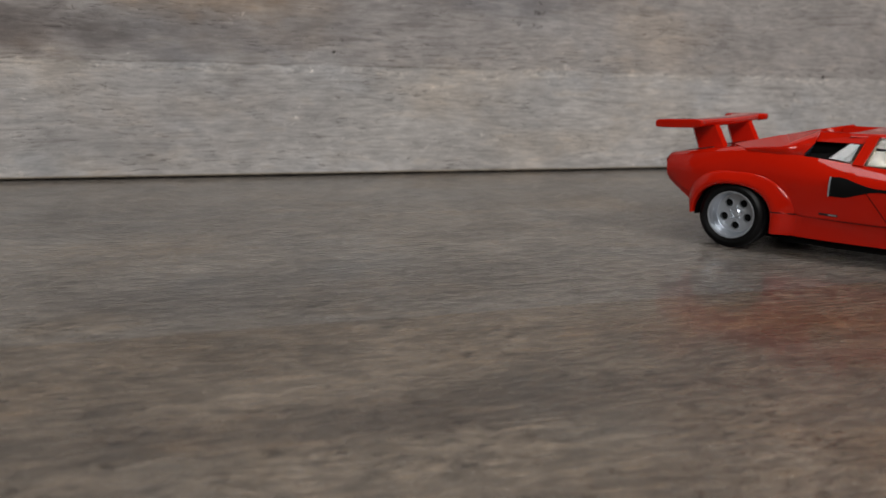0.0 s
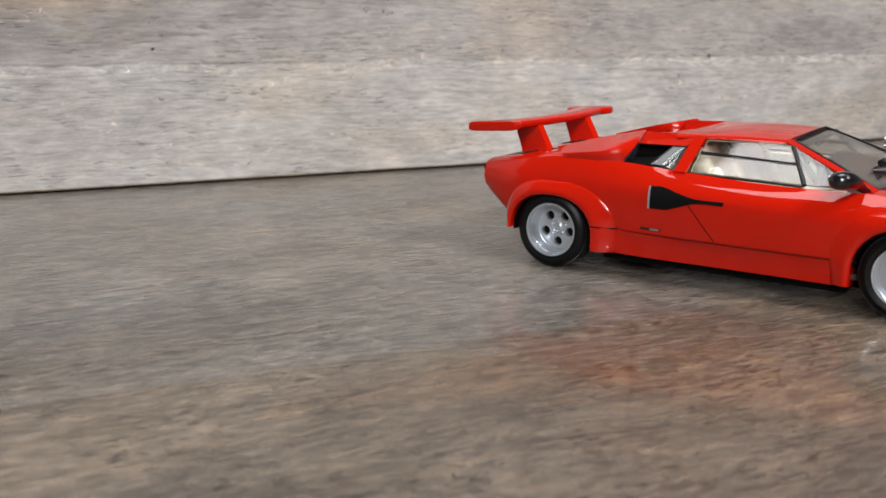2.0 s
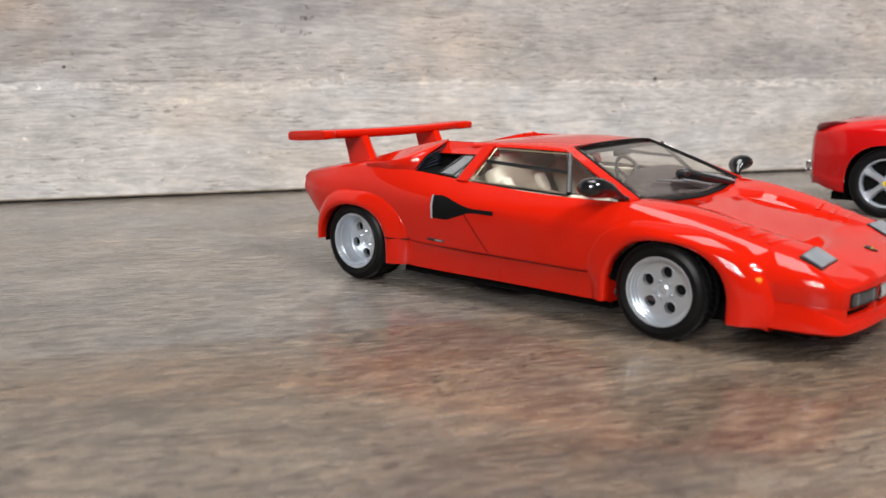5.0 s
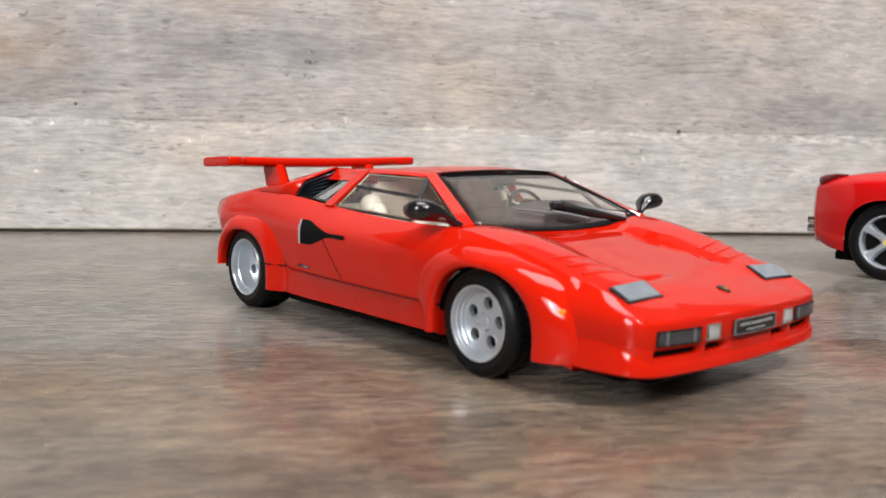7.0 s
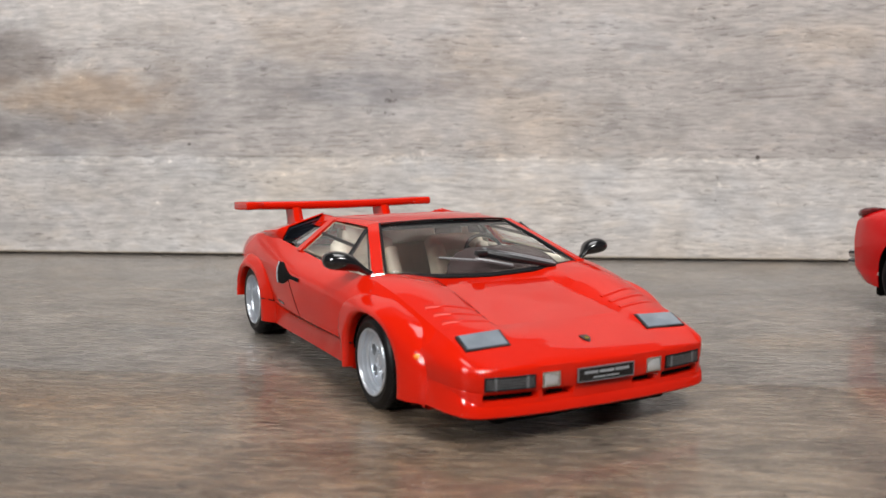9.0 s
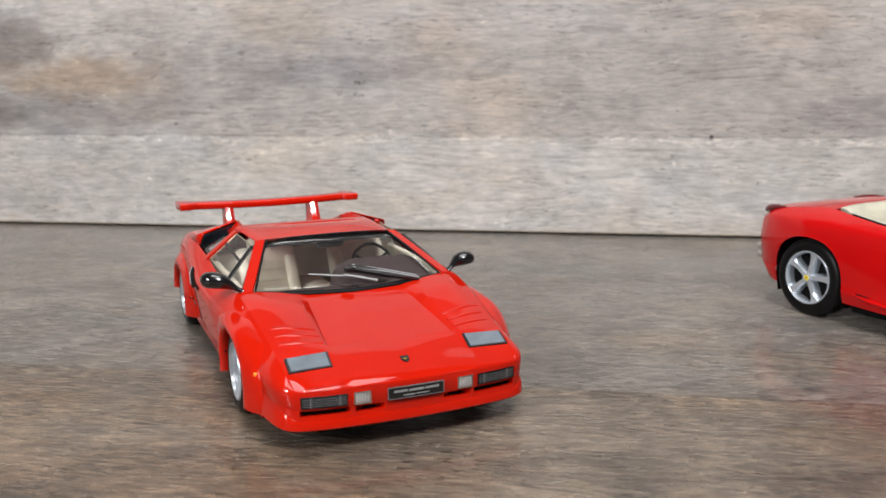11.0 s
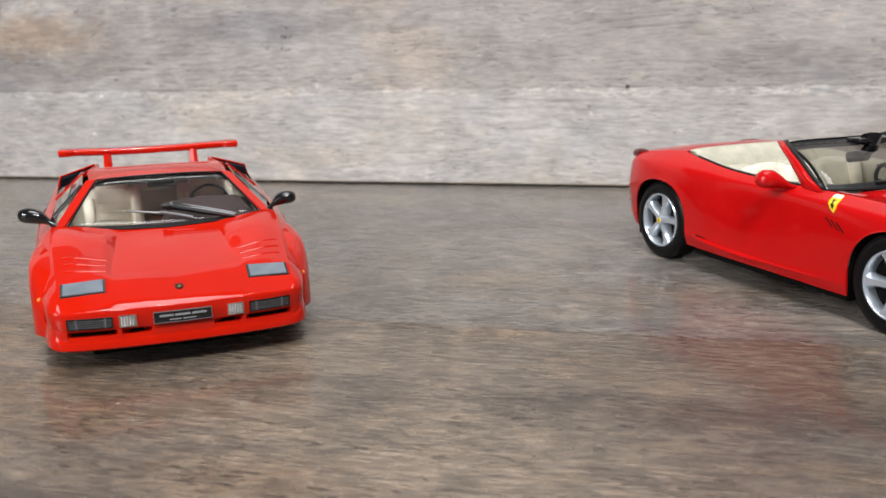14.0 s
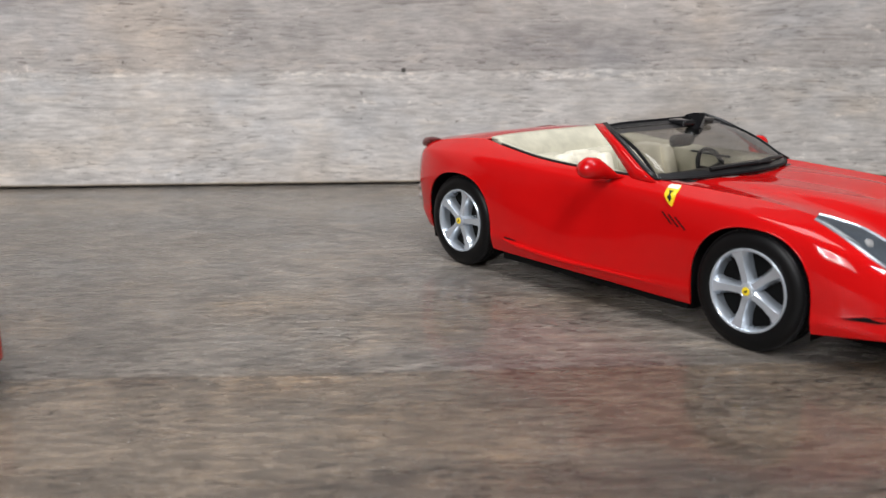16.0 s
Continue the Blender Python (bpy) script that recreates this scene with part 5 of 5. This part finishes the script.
# side skirt blade, wing vents, shield
for side in (-1, 1):
    pts = [tourer_point(x, 0.262 + 0.045 * max(0.0, min(1.0, (-1.35 - x) / 0.75)) ** 2, 0.0) for x in np.linspace(-2.12, -0.5, 22)]
    fade = [min(1.0, max(0.0, (-0.5 - x) / 1.1)) * min(1.0, (x + 2.14) / 0.12) for x, y, z in pts]
    rows = [[(x, (y - 0.02) * side, z + 0.022), (x, (y + 0.040 * k - 0.003) * side, z + 0.010), (x, (y + 0.040 * k - 0.003) * side, z - 0.004), (x, (y - 0.02) * side, z - 0.03)] for (x, y, z), k in zip(pts, fade)]
    bm = bmesh.new()
    made = grid(bm, rows)
    part("side_skirt", bm, deep_red, tourer, angle=60)
    # thin black strip painting the shade in the crease over the skirt's tail
    shade_strip = [tourer_point(-2.09, 0.334, 0.004), tourer_point(-1.98, 0.326, 0.006), tourer_point(-1.96, 0.321, 0.006), tourer_point(-2.09, 0.322, 0.004)]
    part("skirt_crease_shade", slab(bmesh.new(), flipped(shade_strip, side), (0, -0.01 * side, 0)), under, tourer)
    for k in range(3):
        x = -0.60 + 0.055 * k
        quad = [tourer_point(x - 0.060, 0.744 - 0.010 * k, 0.003), tourer_point(x - 0.048, 0.746 - 0.010 * k, 0.003), tourer_point(x + 0.038, 0.680 - 0.010 * k, 0.003), tourer_point(x + 0.031, 0.676 - 0.010 * k, 0.003)]
        part("wing_vent", slab(bmesh.new(), flipped(quad, side), (0, -0.01 * side, 0)), under, tourer)
    wide = along([(0.785, 0.004), (0.81, 0.023), (0.85, 0.040), (0.895, 0.043), (0.903, 0.030)])
    middle = -0.614

    def patch(zs, width, out):
        """A small enamel patch that follows the wing."""
        bm = bmesh.new()
        grid(bm, [flipped([(middle + 0.5 * (0.844 - z) + e * width(z), tourer_point(middle, z)[1] + out - (0.01 if abs(e) > 1 else 0), z + 0.5 * out) for e in (-1.04, -1, -0.3, 0.3, 1, 1.04)], side) for z in zs])
        return bm

    badge = part("shield_badge", patch(np.linspace(0.785, 0.903, 12), lambda z: wide(z)[0], 0.009), yellow, tourer, "yellow shield with a white top and a dark mark", angle=60)
    part("shield_top", patch(np.linspace(0.882, 0.902, 4), lambda z: 0.92 * wide(z)[0], 0.012), white_mark, badge, angle=60)
    part("shield_mark", patch(np.linspace(0.812, 0.872, 7), lambda z: 0.010 + 0.007 * math.sin(160 * z), 0.012), black, badge, angle=60)
    # headlamp: dark glassy wedge with a lens inside
    bm = bmesh.new()
    drop = along([(0.29, 0.002), (0.38, 0.008), (0.50, 0.018), (0.66, 0.03), (0.80, 0.035), (0.86, 0.03)])
    rows = []
    for x in np.linspace(0.29, 0.86, 20):
        z = T_BELT(x)[1]
        row = [(x, T_BELT(x)[0] - 0.10 * min(1.0, (x - 0.29) * 5), z + 0.010)] + [tourer_point(x, z - 0.002 - drop(x)[0] * f, 0.008) for f in (0, 0.33, 0.66, 1)] + [tourer_point(x, z - 0.012 - drop(x)[0], -0.01)]
        rows.append(flipped([(p, q, r + 0.008) for p, q, r in row], side))
    grid(bm, rows)
    head = part("headlamp", bm, smoky_lens, tourer, "grey glassy wedge headlamp", angle=60)
    edge = [tourer_point(x, T_BELT(x)[1] - 0.006 - drop(x)[0], 0.008) for x in np.linspace(0.29, 0.86, 20)]
    part("lamp_rim", tube(bmesh.new(), flipped(edge, side), 0.009, 6), cool_lit_silver, head)
    edge = [(x, T_BELT(x)[0] - 0.10 * min(1.0, (x - 0.29) * 5), T_BELT(x)[1] + 0.018) for x in np.linspace(0.29, 0.86, 20)]
    part("lamp_rim", tube(bmesh.new(), flipped(edge, side), 0.009, 6), cool_lit_silver, head)
    for x in (0.58, 0.70):
        spot = tourer_point(x, T_BELT(x)[1] - 0.008, 0.002)
        part("lens", lathe(bmesh.new(), [(0.0005, -0.014), (0.022, -0.012), (0.034, 0.0), (0.034, 0.02)], 20), clear_lens, head).matrix_local = Matrix.Translation(Vector((spot[0], spot[1] * side, spot[2])) * S) @ pose(0, 0, 0, -38 * -side, 0, 0 if side < 0 else 180)
    slot = [tourer_point(0.56, 0.325, 0.006), tourer_point(0.66, 0.352, 0.008), tourer_point(0.76, 0.365, 0.009), tourer_point(0.88, 0.37, 0.010), tourer_point(0.88, 0.335, 0.010), tourer_point(0.74, 0.330, 0.008)]
    part("bumper_slot", slab(bmesh.new(), flipped(slot, side), (0, -0.02 * side, 0)), under, tourer)
    # door mirror
    bm = bmesh.new()
    shape = [(-1.09, 0.79, 0.905, 0.055, 0.016), (-1.11, 0.84, 0.914, 0.045, 0.022), (-1.14, 0.89, 0.940, 0.065, 0.050), (-1.17, 0.95, 0.966, 0.083, 0.074), (-1.185, 1.01, 0.972, 0.080, 0.074), (-1.195, 1.05, 0.966, 0.060, 0.055), (-1.20, 1.075, 0.962, 0.012, 0.012)]
    made = grid(bm, [[(x + rx * math.cos(t), y * side, z + rz * math.sin(t)) for t in np.linspace(0, 2 * math.pi, 16, endpoint=False)] for x, y, z, rx, rz in shape], close=True)
    bm.faces.new(made[0]), bm.faces.new(made[-1])
    part("door_mirror", bm, deep_red, tourer, angle=60)
    # belt trim along the cockpit
    pts = [(x, T_BELT(x)[0] - 0.012, T_BELT(x)[1] + 0.006) for x in np.linspace(-2.35, -1.0, 24)]
    part("belt_trim", tube(bmesh.new(), flipped(pts, side), 0.010, 6), black, tourer)
    # windscreen pillar, swept back
    pts = [(-0.79, 0.780, 0.912), (-0.94, 0.752, 0.985), (-1.14, 0.70, 1.10), (-1.31, 0.645, 1.178), (-1.44, 0.575, 1.222)]
    bm = bmesh.new()
    grid(bm, [flipped(r, side) for r in ([(x - (0.19, 0.14, 0.10, 0.085, 0.075)[i], y + 0.012, z - 0.012) for i, (x, y, z) in enumerate(pts)], [(x - 0.04, y + 0.022, z - 0.010) for x, y, z in pts], [(x - 0.006, y + 0.006, z - 0.010) for x, y, z in pts])])
    post = part("windscreen_pillar", bm, deep_red, tourer, angle=60, thick=0.02)
    bm = bmesh.new()
    grid(bm, [flipped([(x - 0.06, y - 0.012, z - 0.012) for x, y, z in pts], side), flipped([(x + 0.018, y - 0.012, z + 0.008) for x, y, z in pts], side)])
    part("pillar_lining", bm, black, post, angle=60, thick=0.012)


def tourer_screen(f, h, out=0.0):
    bow = 1 - abs(f) ** 2.2
    foot = Vector((-0.81 + 0.26 * bow, 0.755 * f, 0.912 + 0.015 * bow))
    top = Vector((-1.44 + 0.17 * bow, 0.575 * f, 1.215 + 0.012 * bow))
    p = foot.lerp(top, h * (1 - 0.05 * abs(f) ** 6))
    return tuple(p + Vector((0.45, 0, 0.9)) * (out + 0.04 * math.sin(math.pi * min(1.0, 1.1 * h))))


bm = bmesh.new()
grid(bm, [[tourer_screen(f, h) for f in np.linspace(-1, 1, 21)] for h in np.linspace(0, 1, 9)])
screen = part("windscreen", bm, smoke, tourer, thick=0.008)
screen.visible_shadow = False
edge = [tourer_screen(f, 0.0, 0.004) for f in np.linspace(-1, 1, 15)] + [tourer_screen(1, h, 0.004) for h in np.linspace(0.1, 0.9, 8)] + [tourer_screen(f, 1.0, 0.004) for f in np.linspace(1, -1, 15)] + [tourer_screen(-1, h, 0.004) for h in np.linspace(0.9, 0.1, 8)]
part("windscreen_frame", tube(bmesh.new(), edge, 0.013, 6, closed=True), trim_black, screen)
bm = bmesh.new()
grid(bm, [[tourer_screen(f, h, 0.006) for f in np.linspace(-0.98, 0.98, 15)] for h in (0.80, 0.90, 0.995)])
part("sun_strip", bm, black, screen)
bm = bmesh.new()
grid(bm, [[tourer_screen(f, h, 0.006) for f in np.linspace(-0.98, 0.98, 15)] for h in (0.0, 0.04, 0.075)])
part("screen_shroud", bm, black, screen)
wiper = part("wiper", tube(bmesh.new(), [tourer_screen(-0.55, 0.06, 0.02), tourer_screen(-0.1, 0.07, 0.026), tourer_screen(0.30, 0.06, 0.02)], 0.014, 6), black, tourer)
part("wiper_arm", tube(bmesh.new(), [tourer_screen(0.05, 0.07, 0.02), tourer_screen(0.35, 0.09, 0.026), tourer_screen(0.72, 0.06, 0.02)], 0.014, 6), black, wiper)
mirror = part("interior_mirror", block(bmesh.new(), (-1.17, -0.20, 1.045), (-1.11, 0.06, 1.135), 0.035), gloss_black, tourer, angle=60)
part("mirror_stalk", tube(bmesh.new(), [(-1.14, -0.02, 1.10), (-1.13, 0.06, 1.16), (-1.17, 0.09, 1.235)], [0.04, 0.06, 0.09], 10), gloss_black, mirror)
part("mirror_base", block(bmesh.new(), (-1.26, -0.10, 1.19), (-1.10, 0.26, 1.238), 0.02), gloss_black, mirror, angle=60)

# cabin in cream
part("cabin_floor", block(bmesh.new(), (-2.5, -0.8, 0.2), (-0.6, 0.8, 0.25), 0.01), shaded_cream, tourer)
for side in (-1, 1):
    bm = bmesh.new()
    pts = [(x, T_BELT(x)[0] - 0.03, T_BELT(x)[1] + 0.012) for x in np.linspace(-2.52, -0.85, 20)]
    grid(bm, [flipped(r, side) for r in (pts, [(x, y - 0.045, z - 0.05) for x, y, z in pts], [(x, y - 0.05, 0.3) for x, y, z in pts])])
    part("door_card", bm, shaded_cream, tourer, angle=60, thick=0.02)
    card = [(-1.62, 0.708, 0.90), (-1.24, 0.708, 0.885)]
    part("door_pull", tube(bmesh.new(), flipped(card, side), 0.010, 6), black, tourer)
# the rear of the cockpit: a curved cream cover
bm, rows = bmesh.new(), []
for f in np.linspace(-1, 1, 15):
    q = abs(f)
    rows.append([(-2.60 + 0.10 * q**3, 0.70 * f, 1.035), (-2.54 + 0.10 * q**3, 0.69 * f, 1.03), (-2.40 + 0.12 * q**3, 0.68 * f, 0.93), (-2.34 + 0.10 * q**3, 0.68 * f, 0.55)])
grid(bm, rows)
part("cockpit_rear", bm, shaded_cream, tourer, angle=60, thick=0.02)
for y in (-0.38, 0.38):
    lean = Matrix.Translation((-1.72, y, 0.42)) @ pose(0, 0, 0, 0, -18, 0)
    chair = part("seat", block(bmesh.new(), (-1.72, y - 0.26, 0.28), (-1.16, y + 0.26, 0.50), 0.06), shaded_cream, tourer, angle=60)
    part("seat_back", block(bmesh.new(), (-0.09, -0.25, 0.0), (0.08, 0.25, 0.56), 0.07, lean), cream, chair, angle=60)
    for d in (-0.21, 0.21):
        part("seat_bolster", block(bmesh.new(), (0.0, d - 0.06, 0.03), (0.14, d + 0.06, 0.52), 0.04, lean), cream, chair, angle=60)
    part("headrest", block(bmesh.new(), (-0.06, -0.13, 0.46), (0.07, 0.13, 0.575), 0.05, lean), cream, chair, angle=60)
    part("rear_seat", block(bmesh.new(), (-2.36, y - 0.24, 0.45), (-2.18, y + 0.24, 0.90), 0.06), shaded_cream, tourer, angle=60)
part("centre_console", block(bmesh.new(), (-1.9, -0.1, 0.25), (-0.8, 0.1, 0.60), 0.04), shaded_cream, tourer, angle=60)
part("dashboard", block(bmesh.new(), (-1.05, -0.74, 0.62), (-0.62, 0.74, 0.90), 0.06), black, tourer, angle=60)
wheel_at = Matrix.Translation((-1.18, 0.37, 0.835)) @ pose(0, 0, 0, 0, 66, 0)
ring = [wheel_at @ Vector((0.155 * math.cos(t), 0.155 * math.sin(t), 0)) for t in np.linspace(0, 2 * math.pi, 28, endpoint=False)]
steering = part("steering_wheel", tube(bmesh.new(), ring, 0.019, 8, closed=True), black, tourer)
for t in (0, 100, 260):
    part("spoke", tube(bmesh.new(), [wheel_at @ Vector((0, 0, -0.02)), wheel_at @ Vector((0.145 * math.cos(radians(t)), 0.145 * math.sin(radians(t)), 0))], 0.018, 6), black, steering)


def star_wheel(x, side, y_face, r, wide, turn):
    """A silver wheel with five broad spokes and a yellow cap."""
    hub = new("wheel")
    hub.empty_display_size = 0.01
    hub.parent = tourer
    hub.matrix_local = Matrix.Translation(Vector((x, y_face * side, r)) * S) @ pose(0, 0, 0, 0, turn, 0 if side < 0 else 180)
    tyre = part("tyre", tyre_mesh(bmesh.new(), r, 0.254, wide), rubber, hub)
    part("tread", tread(bmesh.new(), r, wide, 52), tread_rubber, tyre)
    rim = part("rim", lathe(bmesh.new(), [(0.250, 0.03), (0.258, 0.0), (0.254, -0.008), (0.244, -0.008), (0.237, 0.004), (0.232, 0.03), (0.228, 0.09)], 56), cool_lit_silver, hub)
    part("brake_disc", lathe(bmesh.new(), [(0.0005, 0.085), (0.235, 0.085)], 40), under, hub)
    for k in range(5):
        turned = pose(0, 0, 0, 0, 72 * k, 0)
        bm, rows = bmesh.new(), []
        for d, w, y, crown in ((0.028, 0.038, 0.000, 0.012), (0.08, 0.038, 0.006, 0.036), (0.14, 0.038, 0.010, 0.040), (0.20, 0.048, 0.008, 0.034), (0.240, 0.070, 0.0, 0.018)):
            rows.append([(e * w, y + (crown if abs(e) == 1 else 0) + (0.05 if back else 0), d) for e, back in ((-1, 1), (-1, 0), (-0.52, 0), (-0.18, 0), (0.18, 0), (0.52, 0), (1, 0), (1, 1))])
        grid(bm, rows)
        for v in bm.verts:
            v.co = turned @ v.co
        part("spoke", bm, cool_lit_silver, rim, angle=40)
    part("hub_cap", lathe(bmesh.new(), [(0.050, 0.02), (0.047, -0.006), (0.036, -0.010), (0.032, -0.008), (0.030, -0.010), (0.0005, -0.011)], 28), cool_lit_silver, rim)
    cap = part("centre_cap", lathe(bmesh.new(), [(0.026, -0.008), (0.025, -0.0135), (0.0005, -0.0145)], 20), yellow, rim)
    part("cap_mark", slab(bmesh.new(), [(-0.006, -0.016, -0.012), (0.004, -0.016, -0.013), (0.008, -0.016, 0.010), (-0.004, -0.016, 0.013)], (0, 0.003, 0)), black, cap)


for side in (-1, 1):
    star_wheel(0.0, side, 0.905, 0.365, 0.25, 50)
    star_wheel(-2.655, side, 0.905, 0.365, 0.27, 13)
